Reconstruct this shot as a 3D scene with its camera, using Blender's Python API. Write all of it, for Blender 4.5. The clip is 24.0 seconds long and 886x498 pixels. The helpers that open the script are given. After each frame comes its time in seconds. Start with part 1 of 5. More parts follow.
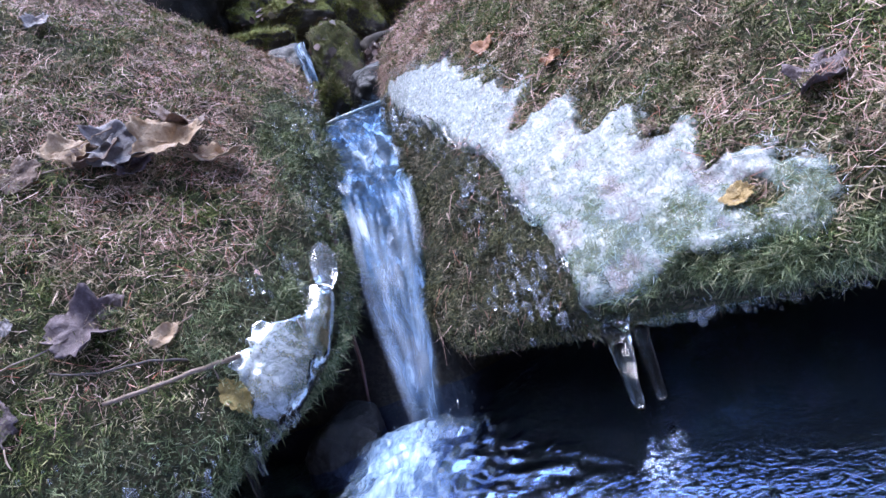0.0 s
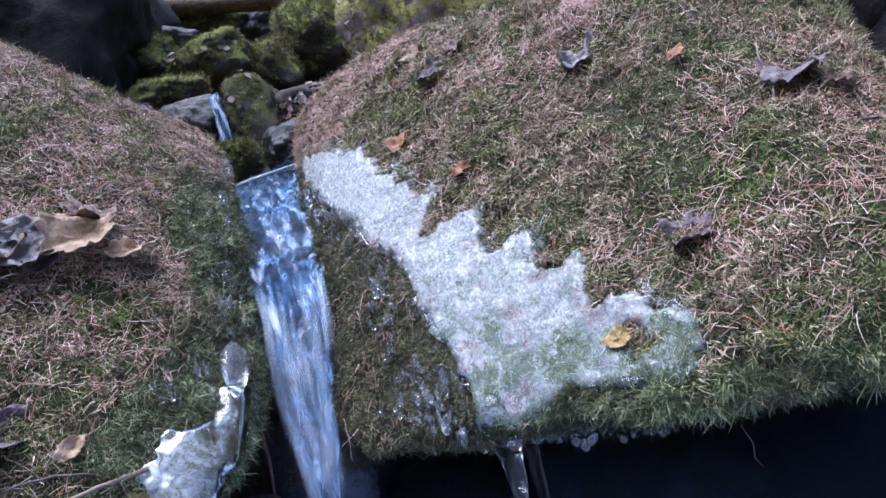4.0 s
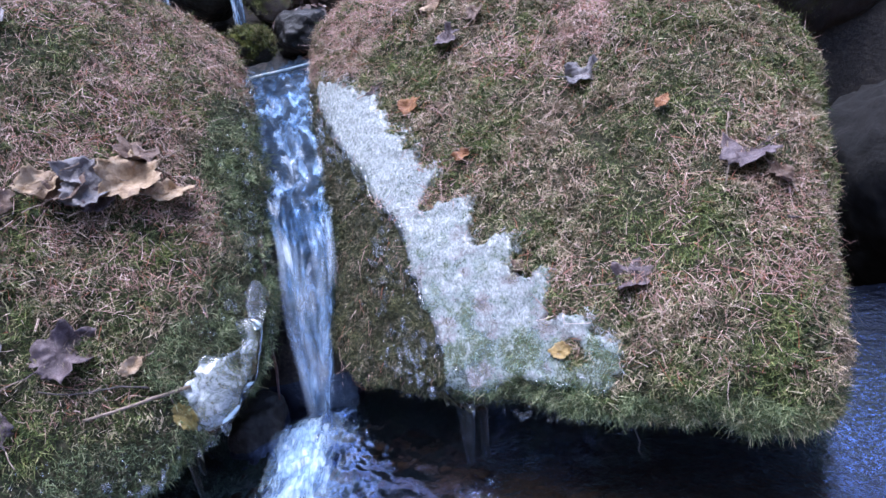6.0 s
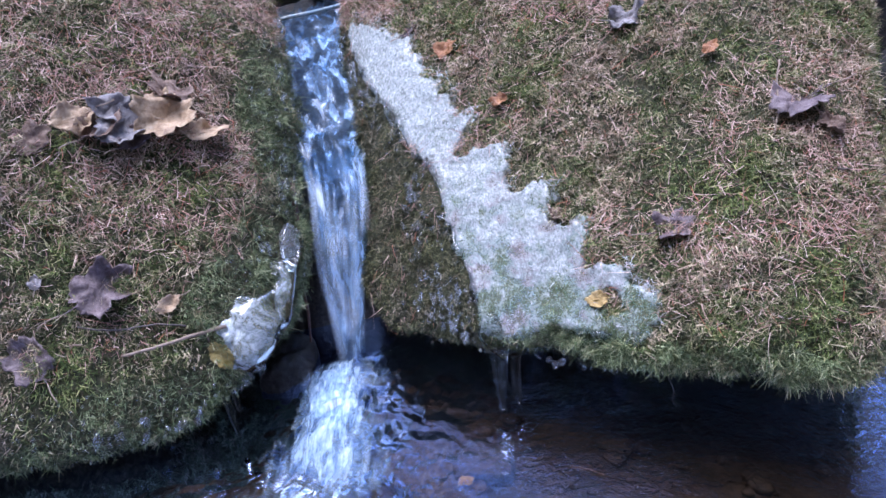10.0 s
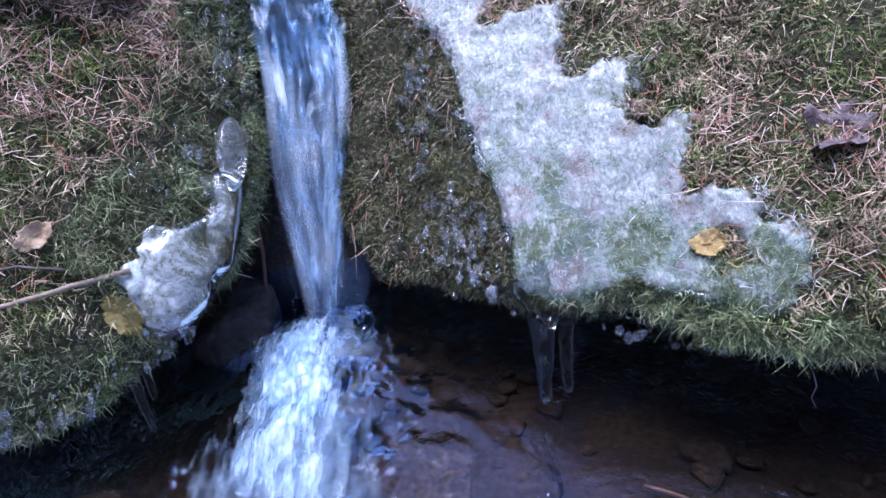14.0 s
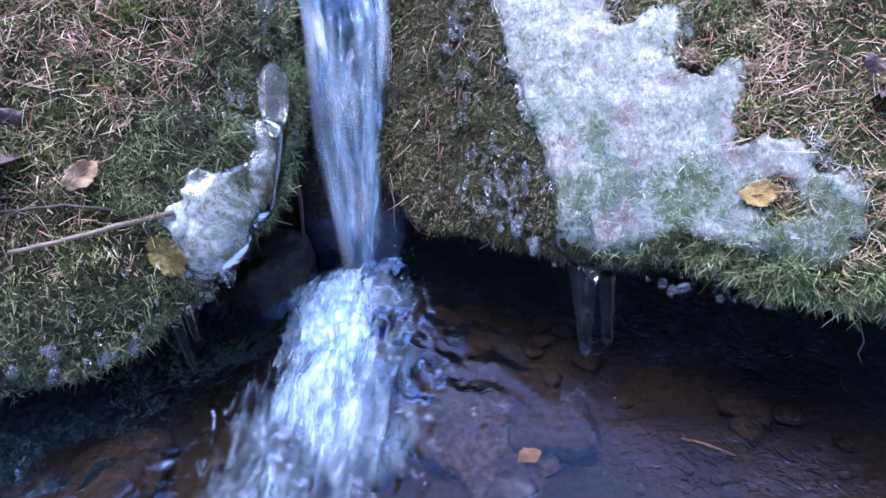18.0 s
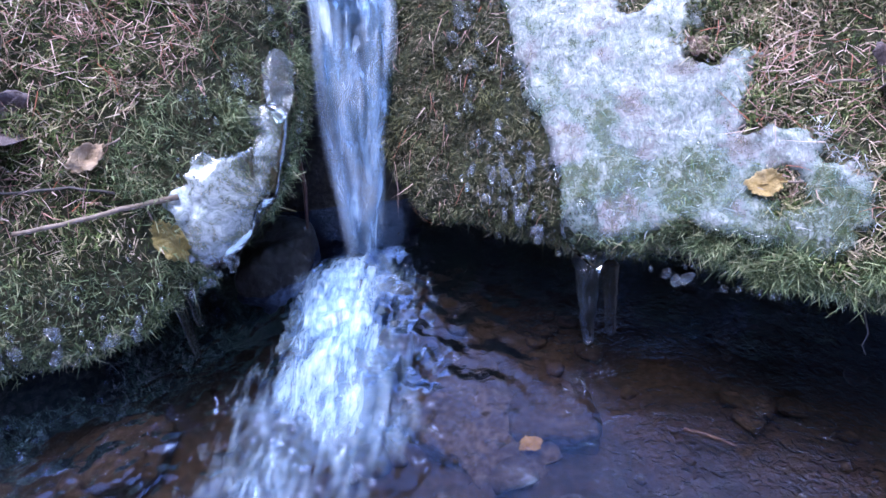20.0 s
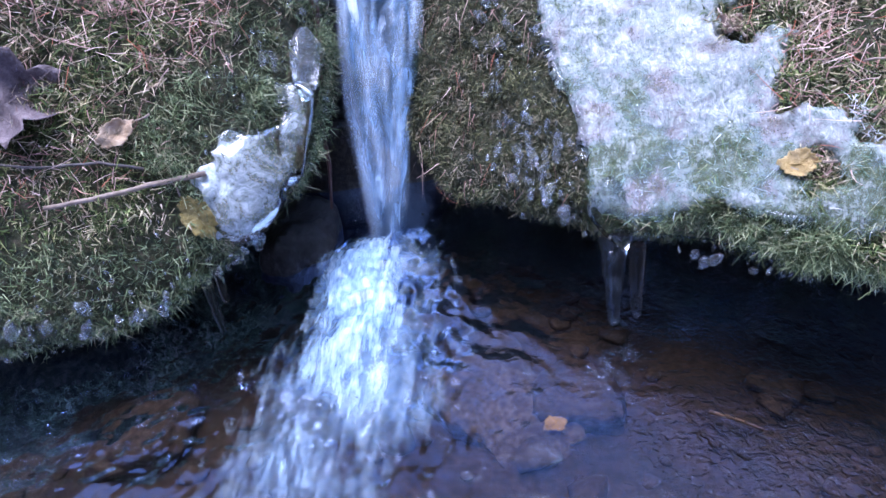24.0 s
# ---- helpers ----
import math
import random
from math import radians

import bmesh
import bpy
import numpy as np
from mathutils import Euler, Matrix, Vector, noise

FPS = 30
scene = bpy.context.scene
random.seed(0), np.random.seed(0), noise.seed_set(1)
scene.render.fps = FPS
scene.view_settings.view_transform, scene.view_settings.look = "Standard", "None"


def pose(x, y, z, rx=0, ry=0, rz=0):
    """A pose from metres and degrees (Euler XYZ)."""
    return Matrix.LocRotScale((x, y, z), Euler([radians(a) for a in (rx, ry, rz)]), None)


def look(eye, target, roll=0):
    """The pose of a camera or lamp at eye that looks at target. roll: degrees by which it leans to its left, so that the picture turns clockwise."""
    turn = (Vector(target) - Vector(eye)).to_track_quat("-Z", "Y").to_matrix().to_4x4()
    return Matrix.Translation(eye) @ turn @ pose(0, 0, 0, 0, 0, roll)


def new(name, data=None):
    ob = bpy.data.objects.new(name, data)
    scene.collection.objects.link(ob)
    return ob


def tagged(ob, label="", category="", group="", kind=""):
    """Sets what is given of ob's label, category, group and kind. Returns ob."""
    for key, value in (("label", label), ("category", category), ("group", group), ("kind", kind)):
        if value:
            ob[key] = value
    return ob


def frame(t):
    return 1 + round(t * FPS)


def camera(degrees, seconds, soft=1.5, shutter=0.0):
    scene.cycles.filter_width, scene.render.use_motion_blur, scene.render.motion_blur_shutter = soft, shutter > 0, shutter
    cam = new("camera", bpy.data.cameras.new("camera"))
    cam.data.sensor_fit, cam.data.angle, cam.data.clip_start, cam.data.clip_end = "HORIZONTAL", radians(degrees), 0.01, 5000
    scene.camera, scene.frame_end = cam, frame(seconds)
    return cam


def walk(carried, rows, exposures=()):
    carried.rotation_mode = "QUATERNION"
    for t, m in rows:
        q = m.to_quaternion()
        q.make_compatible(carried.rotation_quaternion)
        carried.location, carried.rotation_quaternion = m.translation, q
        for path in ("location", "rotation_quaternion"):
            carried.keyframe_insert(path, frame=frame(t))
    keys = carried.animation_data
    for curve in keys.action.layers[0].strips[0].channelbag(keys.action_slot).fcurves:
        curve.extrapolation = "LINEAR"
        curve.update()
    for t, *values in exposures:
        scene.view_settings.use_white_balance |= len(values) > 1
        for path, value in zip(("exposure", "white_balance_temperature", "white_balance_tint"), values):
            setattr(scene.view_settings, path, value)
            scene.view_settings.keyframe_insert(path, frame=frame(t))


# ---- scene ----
cam = camera(65.20, 24.0)
PATH = [
    (0, (0.1529, -0.8007, 0.3041), (0.0211, 0.1847, 0.1962), -19.37),
    (0.5, (0.1528, -0.8008, 0.3043), (0.0308, 0.1854, 0.1929), -19.26),
    (1, (0.156, -0.7996, 0.3038), (0.0537, 0.1895, 0.1984), -19.10),
    (1.5, (0.1592, -0.7995, 0.305), (0.077, 0.1927, 0.211), -18.87),
    (3.5, (0.174, -0.8085, 0.3347), (0.1863, 0.184, 0.2133), -18.62),
    (4, (0.1944, -0.8361, 0.4332), (0.1926, 0.1547, 0.298), -16.66),
    (4.5, (0.2212, -0.8835, 0.5448), (0.198, 0.1011, 0.3714), -14.74),
    (5, (0.2377, -0.919, 0.6273), (0.1956, 0.053, 0.3961), -14.37),
    (5.5, (0.2393, -0.9395, 0.6946), (0.1964, 0.0124, 0.3913), -12.96),
    (6, (0.2225, -0.9485, 0.7356), (0.2011, -0.034, 0.3317), -8.63),
    (6.5, (0.1913, -0.9345, 0.7399), (0.1685, -0.0301, 0.3138), -6.80),
    (7, (0.187, -0.94, 0.7383), (0.1599, -0.0378, 0.3078), -6.50),
    (8, (0.1825, -0.9449, 0.7311), (0.1587, -0.0491, 0.2874), -6.50),
    (9, (0.1858, -0.9478, 0.7273), (0.1433, -0.0598, 0.2694), -7.65),
    (9.5, (0.1843, -0.9487, 0.7263), (0.1381, -0.0608, 0.2686), -7.94),
    (11.5, (0.1519, -0.7794, 0.6761), (0.1253, 0.0954, 0.1923), -7.43),
    (12, (0.1347, -0.6198, 0.5806), (0.1261, 0.2493, 0.086), -6.59),
    (13, (0.1371, -0.6276, 0.5626), (0.1142, 0.227, 0.0439), -6.65),
    (14, (0.1272, -0.6337, 0.5481), (0.0967, 0.2002, -0.003), -6.34),
    (15, (0.118, -0.6386, 0.54), (0.0839, 0.1882, -0.0215), -6.21),
    (16, (0.1106, -0.6398, 0.5376), (0.0671, 0.1831, -0.0289), -6.50),
    (17, (0.1034, -0.643, 0.5317), (0.0523, 0.1726, -0.0446), -6.26),
    (18, (0.0995, -0.6442, 0.5289), (0.0421, 0.1669, -0.0531), -6.21),
    (18.5, (0.0995, -0.6456, 0.527), (0.0427, 0.1647, -0.0563), -6.10),
    (20.5, (0.0978, -0.6488, 0.5205), (0.0333, 0.1572, -0.0678), -5.70),
    (21, (0.0953, -0.6501, 0.519), (0.0294, 0.1552, -0.0702), -5.65),
    (22, (0.0949, -0.6515, 0.5166), (0.0192, 0.1509, -0.0753), -5.75),
    (23, (0.0901, -0.6523, 0.5155), (0.01, 0.1466, -0.0806), -5.94),
    (24, (0.0874, -0.6541, 0.5125), (0.0023, 0.1443, -0.0835), -6.15),
]
walk(cam, [(t, look(eye, target, roll)) for t, eye, target, roll in PATH], [(0.0, 2.48, 5560, 18), (5.0, 2.28, 5520, 18), (9.0, 2.31, 5560, 19), (12.0, 2.28, 5420, 21), (18.0, 2.40, 5330, 22), (24.0, 2.54, 5240, 22)])

# ---- world and light ----
world = bpy.data.worlds.new("sky")
scene.world = world
world.use_nodes = True
wt = world.node_tree
sky = wt.nodes.new("ShaderNodeTexSky")
sky.sky_type = "NISHITA"
sky.sun_disc = False
sky.sun_elevation = radians(82)
sky.sun_rotation = radians(292)
wt.links.new(sky.outputs[0], wt.nodes["Background"].inputs[0])
wt.nodes["Background"].inputs[1].default_value = 0.13
sun_data = bpy.data.lights.new("sun", "SUN")
sun_data.energy = 1.2
sun_data.angle = radians(40)
sun_data.color = (1.0, 0.95, 0.92)
sun = new("sun", sun_data)
sun.matrix_world = look((-0.5, 0.2, 4.2), (0, 0, 0))


# ---- material helpers ----
def material(name):
    m = bpy.data.materials.new(name)
    m.use_nodes = True
    nt = m.node_tree
    return m, nt, nt.nodes["Principled BSDF"]


def noise_tex(nt, scale, detail=4.0, rough=0.55, coords=None, distortion=0.0):
    n = nt.nodes.new("ShaderNodeTexNoise")
    n.inputs["Scale"].default_value = scale
    n.inputs["Detail"].default_value = detail
    n.inputs["Roughness"].default_value = rough
    n.inputs["Distortion"].default_value = distortion
    if coords is None:
        coords = nt.nodes.new("ShaderNodeTexCoord").outputs["Object"]
    nt.links.new(coords, n.inputs["Vector"])
    return n.outputs["Fac"]


def ramp(nt, fac, stops):
    n = nt.nodes.new("ShaderNodeValToRGB")
    el = n.color_ramp.elements
    el[0].position, el[0].color = stops[0][0], (*stops[0][1], 1)
    el[1].position, el[1].color = stops[-1][0], (*stops[-1][1], 1)
    for pos, col in stops[1:-1]:
        e = el.new(pos)
        e.color = (*col, 1)
    nt.links.new(fac, n.inputs[0])
    return n.outputs[0]


def blend(nt, fac, a, b, mode="MIX"):
    n = nt.nodes.new("ShaderNodeMix")
    n.data_type, n.blend_type = "RGBA", mode
    for socket, value in ((n.inputs[0], fac), (n.inputs[6], a), (n.inputs[7], b)):
        if isinstance(value, (int, float)):
            socket.default_value = value
        elif isinstance(value, tuple):
            socket.default_value = (*value, 1)
        else:
            nt.links.new(value, socket)
    return n.outputs[2]


def maths(nt, op, a, b=0.0):
    n = nt.nodes.new("ShaderNodeMath")
    n.operation = op
    for socket, value in ((n.inputs[0], a), (n.inputs[1], b)):
        if isinstance(value, (int, float)):
            socket.default_value = value
        else:
            nt.links.new(value, socket)
    return n.outputs[0]


def bump(nt, bsdf, height, strength, distance):
    n = nt.nodes.new("ShaderNodeBump")
    n.inputs["Strength"].default_value = strength
    n.inputs["Distance"].default_value = distance
    nt.links.new(height, n.inputs["Height"])
    nt.links.new(n.outputs[0], bsdf.inputs["Normal"])
    return n


def step(nt, fac, lo, hi):
    return ramp(nt, fac, [(lo, (0, 0, 0)), (hi, (1, 1, 1))])


def island(nt):
    return nt.nodes.new("ShaderNodeNewGeometry").outputs["Random Per Island"]


# ---- materials ----
def moss_soil():
    m, nt, b = material("moss_soil")
    col = ramp(nt, noise_tex(nt, 130, 6), [(0.3, (0.010, 0.012, 0.005)), (0.5, (0.045, 0.050, 0.018)), (0.7, (0.12, 0.095, 0.055))])
    nt.links.new(col, b.inputs["Base Color"])
    b.inputs["Roughness"].default_value = 0.9
    bump(nt, b, noise_tex(nt, 240, 5, 0.7), 1.0, 0.008)
    return m


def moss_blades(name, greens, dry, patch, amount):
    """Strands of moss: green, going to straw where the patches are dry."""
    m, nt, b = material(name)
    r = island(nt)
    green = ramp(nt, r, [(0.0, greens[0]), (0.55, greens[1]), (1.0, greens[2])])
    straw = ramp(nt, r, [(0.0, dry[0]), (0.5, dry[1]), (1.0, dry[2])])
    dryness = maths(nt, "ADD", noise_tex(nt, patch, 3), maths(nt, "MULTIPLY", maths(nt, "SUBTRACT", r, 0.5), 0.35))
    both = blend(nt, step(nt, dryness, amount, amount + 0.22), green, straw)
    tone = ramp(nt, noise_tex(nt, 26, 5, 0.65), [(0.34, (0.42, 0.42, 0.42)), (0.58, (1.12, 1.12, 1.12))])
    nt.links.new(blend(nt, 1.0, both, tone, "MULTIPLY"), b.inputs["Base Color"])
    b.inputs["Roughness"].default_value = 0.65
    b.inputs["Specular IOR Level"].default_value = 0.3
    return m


def needle_mat():
    m, nt, b = material("dry_needles")
    col = ramp(nt, island(nt), [(0.0, (0.13, 0.055, 0.04)), (0.25, (0.30, 0.155, 0.12)), (0.6, (0.46, 0.29, 0.235)), (0.85, (0.70, 0.54, 0.45)), (0.93, (0.38, 0.12, 0.06)), (1.0, (0.34, 0.10, 0.05))])
    nt.links.new(col, b.inputs["Base Color"])
    b.inputs["Roughness"].default_value = 0.55
    return m


def rock_mat(name, dark, light, wet=0.5):
    m, nt, b = material(name)
    at = nt.nodes.new("ShaderNodeNewGeometry").outputs["Position"]
    col = ramp(nt, noise_tex(nt, 14, 8, 0.65, at), [(0.3, dark), (0.7, light)])
    speck = ramp(nt, noise_tex(nt, 140, 3, 0.55, at), [(0.38, (0.28, 0.28, 0.28)), (0.66, (1, 1, 1))])
    nt.links.new(blend(nt, 1.0, col, speck, "MULTIPLY"), b.inputs["Base Color"])
    b.inputs["Roughness"].default_value = wet
    bump(nt, b, noise_tex(nt, 32, 8, 0.72, at), 0.7, 0.012)
    return m


def mossy_rock(name, dark, light, moss_a, moss_b, cover):
    """Rock with moss grown over its upper side, browned in places."""
    m, nt, b = material(name)
    at = nt.nodes.new("ShaderNodeNewGeometry").outputs["Position"]
    rock = ramp(nt, noise_tex(nt, 16, 8, 0.65, at), [(0.3, dark), (0.7, light)])
    moss = ramp(nt, noise_tex(nt, 70, 7, 0.75, at), [(0.28, moss_a), (0.66, moss_b)])
    brown = tuple(0.5 * (c + d) for c, d in zip((0.16, 0.09, 0.06), light))
    moss = blend(nt, step(nt, noise_tex(nt, 14, 6, 0.7, at), 0.52, 0.66), moss, brown)
    geo = nt.nodes.new("ShaderNodeNewGeometry")
    sep = nt.nodes.new("ShaderNodeSeparateXYZ")
    nt.links.new(geo.outputs["Normal"], sep.inputs[0])
    upper = maths(nt, "ADD", sep.outputs[2], maths(nt, "MULTIPLY", maths(nt, "SUBTRACT", noise_tex(nt, 12, 6, 0.55, at), 0.5), 1.6))
    fac = step(nt, upper, cover, cover + 0.25)
    nt.links.new(blend(nt, fac, rock, moss), b.inputs["Base Color"])
    nt.links.new(maths(nt, "ADD", maths(nt, "MULTIPLY", fac, 0.5), 0.4), b.inputs["Roughness"])
    bump(nt, b, noise_tex(nt, 90, 7, 0.75, at), 1.0, 0.012)
    return m


def streaks(nt, turn, thin, long):
    """Noise drawn out into fine fibres along one direction."""
    mp = nt.nodes.new("ShaderNodeMapping")
    mp.inputs["Rotation"].default_value = turn
    mp.inputs["Scale"].default_value = (thin, long, thin * 0.6)
    nt.links.new(nt.nodes.new("ShaderNodeTexCoord").outputs["Object"], mp.inputs[0])
    return noise_tex(nt, 1.0, 5, 0.65, mp.outputs[0], 0.6)


def frost_mat():
    """Milky ice over moss: grey-white and fibrous, thin and half clear in blots where moss and needles show."""
    m, nt, b = material("frosty_ice")
    grain = noise_tex(nt, 260, 4, 0.65)
    fibres = maths(nt, "MAXIMUM", streaks(nt, (0.9, 0.2, 0.7), 330, 45), streaks(nt, (0.3, -0.8, -0.5), 300, 40))
    crinkle = noise_tex(nt, 75, 5, 0.65, distortion=2.2)
    fine = maths(nt, "ADD", maths(nt, "ADD", maths(nt, "MULTIPLY", fibres, 0.45), maths(nt, "MULTIPLY", grain, 0.15)), maths(nt, "MULTIPLY", crinkle, 0.40))
    mid = noise_tex(nt, 24, 7, 0.72, distortion=0.5)
    white = ramp(nt, fine, [(0.40, (0.10, 0.125, 0.11)), (0.48, (0.255, 0.285, 0.27)), (0.56, (0.385, 0.405, 0.40)), (0.66, (0.58, 0.60, 0.605))])
    kind_ = noise_tex(nt, 15, 6, 0.7)
    under = ramp(nt, kind_, [(0.36, (0.10, 0.15, 0.05)), (0.45, (0.24, 0.32, 0.17)), (0.51, (0.34, 0.46, 0.43)), (0.57, (0.52, 0.45, 0.48)), (0.66, (0.40, 0.31, 0.27))])
    pos = nt.nodes.new("ShaderNodeSeparateXYZ")
    nt.links.new(nt.nodes.new("ShaderNodeTexCoord").outputs["Object"], pos.inputs[0])
    thin = maths(nt, "MULTIPLY", maths(nt, "SUBTRACT", 0.25, pos.outputs[2]), 0.6)
    blot = maths(nt, "ADD", maths(nt, "ADD", maths(nt, "MULTIPLY", mid, 0.7), maths(nt, "MULTIPLY", maths(nt, "SUBTRACT", 1.0, fine), 0.3)), thin)
    nt.links.new(blend(nt, step(nt, blot, 0.46, 0.62), white, under), b.inputs["Base Color"])
    nt.links.new(ramp(nt, fine, [(0.4, (0.10, 0.10, 0.10)), (0.65, (0.35, 0.35, 0.35))]), b.inputs["Roughness"])
    b.inputs["IOR"].default_value = 1.31
    b.inputs["Coat Weight"].default_value = 0.35
    b.inputs["Coat Roughness"].default_value = 0.12
    bump(nt, b, fine, 0.6, 0.005)
    see_through(m, nt, b, ramp(nt, blot, [(0.42, (0.93, 0.93, 0.93)), (0.62, (0.22, 0.22, 0.22))]), (0.86, 0.95, 0.94))
    return m


def frost_clear_mat():
    """Clearer ice, milky in blots, through which the moss shows."""
    m, nt, b = material("half_clear_ice")
    fine = noise_tex(nt, 90, 5, 0.7, distortion=1.5)
    nt.links.new(ramp(nt, fine, [(0.35, (0.26, 0.31, 0.29)), (0.6, (0.66, 0.71, 0.73))]), b.inputs["Base Color"])
    b.inputs["Roughness"].default_value = 0.12
    b.inputs["IOR"].default_value = 1.31
    b.inputs["Coat Weight"].default_value = 1.0
    bump(nt, b, noise_tex(nt, 50, 4, 0.6, distortion=1.0), 0.4, 0.005)
    pos = nt.nodes.new("ShaderNodeSeparateXYZ")
    nt.links.new(nt.nodes.new("ShaderNodeTexCoord").outputs["Object"], pos.inputs[0])
    milk = maths(nt, "ADD", noise_tex(nt, 26, 5, 0.65, distortion=0.6), maths(nt, "MULTIPLY", maths(nt, "SUBTRACT", -0.16, pos.outputs[0]), 2.2))
    see_through(m, nt, b, ramp(nt, milk, [(0.36, (0.08, 0.08, 0.08)), (0.64, (0.80, 0.80, 0.80))]), (0.90, 0.98, 0.93))
    film = nt.nodes.new("ShaderNodeMixShader")
    fres = nt.nodes.new("ShaderNodeFresnel")
    fres.inputs[0].default_value = 1.33
    gloss = nt.nodes.new("ShaderNodeBsdfGlossy")
    gloss.inputs["Roughness"].default_value = 0.03
    bp = nt.nodes.new("ShaderNodeBump")
    bp.inputs["Strength"].default_value = 0.3
    bp.inputs["Distance"].default_value = 0.004
    nt.links.new(noise_tex(nt, 60, 4, 0.6, distortion=1.0), bp.inputs["Height"])
    nt.links.new(bp.outputs[0], gloss.inputs["Normal"])
    nt.links.new(bp.outputs[0], fres.inputs["Normal"])
    out = nt.nodes["Material Output"].inputs["Surface"]
    nt.links.new(fres.outputs[0], film.inputs[0])
    nt.links.new(out.links[0].from_socket, film.inputs[1])
    nt.links.new(gloss.outputs[0], film.inputs[2])
    nt.links.new(film.outputs[0], out)
    return m


def ice_mat(name, shine):
    """Clear ice; a share of its surface is white, standing in for sky highlights."""
    m, nt, b = material(name)
    b.inputs["Base Color"].default_value = (0.98, 0.99, 1.0, 1)
    b.inputs["Transmission Weight"].default_value = 1.0
    b.inputs["IOR"].default_value = 1.31
    b.inputs["Roughness"].default_value = 0.0
    bump(nt, b, noise_tex(nt, 60, 2, 0.5), 0.2, 0.003)
    white = nt.nodes.new("ShaderNodeBsdfPrincipled")
    white.inputs["Base Color"].default_value = (0.80, 0.86, 0.90, 1)
    white.inputs["Roughness"].default_value = 0.08
    mix = nt.nodes.new("ShaderNodeMixShader")
    mix.inputs[0].default_value = shine
    nt.links.new(b.outputs[0], mix.inputs[1])
    nt.links.new(white.outputs[0], mix.inputs[2])
    nt.links.new(mix.outputs[0], nt.nodes["Material Output"].inputs["Surface"])
    return m


def see_through(m, nt, b, fac, tint=(1, 1, 1)):
    """Mixes the principled surface with clear transmission; fac 1 is opaque."""
    clear = nt.nodes.new("ShaderNodeBsdfTransparent")
    clear.inputs[0].default_value = (*tint, 1)
    mix = nt.nodes.new("ShaderNodeMixShader")
    nt.links.new(fac, mix.inputs[0])
    nt.links.new(clear.outputs[0], mix.inputs[1])
    nt.links.new(b.outputs[0], mix.inputs[2])
    nt.links.new(mix.outputs[0], nt.nodes["Material Output"].inputs["Surface"])


def falling_mat(name, cover, scales, shares):
    """Moving water: white ropes drawn out along the flow, blue-grey and half clear between them."""
    m, nt, b = material(name)
    flow = nt.nodes.new("ShaderNodeUVMap")
    flow.uv_map = "UVMap"
    uv = flow.outputs[0]

    def along(across, down, detail, twist):
        mp = nt.nodes.new("ShaderNodeMapping")
        mp.inputs["Scale"].default_value = (across, down, 1.0)
        nt.links.new(uv, mp.inputs[0])
        return noise_tex(nt, 1.0, detail, 0.55, mp.outputs[0], twist)
    threads, ropes, pulses = (along(*scale) for scale in scales)
    both = maths(nt, "ADD", maths(nt, "ADD", maths(nt, "MULTIPLY", threads, shares[0]), maths(nt, "MULTIPLY", ropes, shares[1])), maths(nt, "MULTIPLY", pulses, shares[2]))
    nt.links.new(ramp(nt, both, [(0.37, (0.05, 0.085, 0.15)), (0.46, (0.18, 0.28, 0.45)), (0.54, (0.44, 0.58, 0.78)), (0.64, (0.84, 0.92, 1.0))]), b.inputs["Base Color"])
    b.inputs["Roughness"].default_value = 0.25
    b.inputs["IOR"].default_value = 1.33
    bump(nt, b, ropes, 0.3, 0.006)
    sep = nt.nodes.new("ShaderNodeSeparateXYZ")
    nt.links.new(uv, sep.inputs[0])
    side = maths(nt, "MULTIPLY", maths(nt, "SUBTRACT", 1.0, maths(nt, "ABSOLUTE", maths(nt, "SUBTRACT", maths(nt, "MULTIPLY", sep.outputs[0], 2.0), 1.0))), 3.0)
    fade = maths(nt, "MINIMUM", maths(nt, "ADD", side, maths(nt, "MULTIPLY", maths(nt, "SUBTRACT", ropes, 0.5), 3.5)), 1.0)
    fade = maths(nt, "MAXIMUM", fade, 0.0)
    way = nt.nodes.new("ShaderNodeUVMap")
    way.uv_map = "Run"
    gone = nt.nodes.new("ShaderNodeSeparateXYZ")
    nt.links.new(way.outputs[0], gone.inputs[0])
    ends = ramp(nt, maths(nt, "ADD", gone.outputs[1], maths(nt, "MULTIPLY", maths(nt, "SUBTRACT", ropes, 0.5), 0.25)), [(0.0, (0, 0, 0)), (0.16, (1, 1, 1)), (0.86, (1, 1, 1)), (1.0, (0.25, 0.25, 0.25))])
    fade = maths(nt, "MULTIPLY", fade, ends)
    see_through(m, nt, b, maths(nt, "MULTIPLY", ramp(nt, both, [(0.50 - cover, (0.05, 0.05, 0.05)), (0.68 - cover, (0.92, 0.92, 0.92))]), fade), (0.80, 0.88, 0.95))
    return m


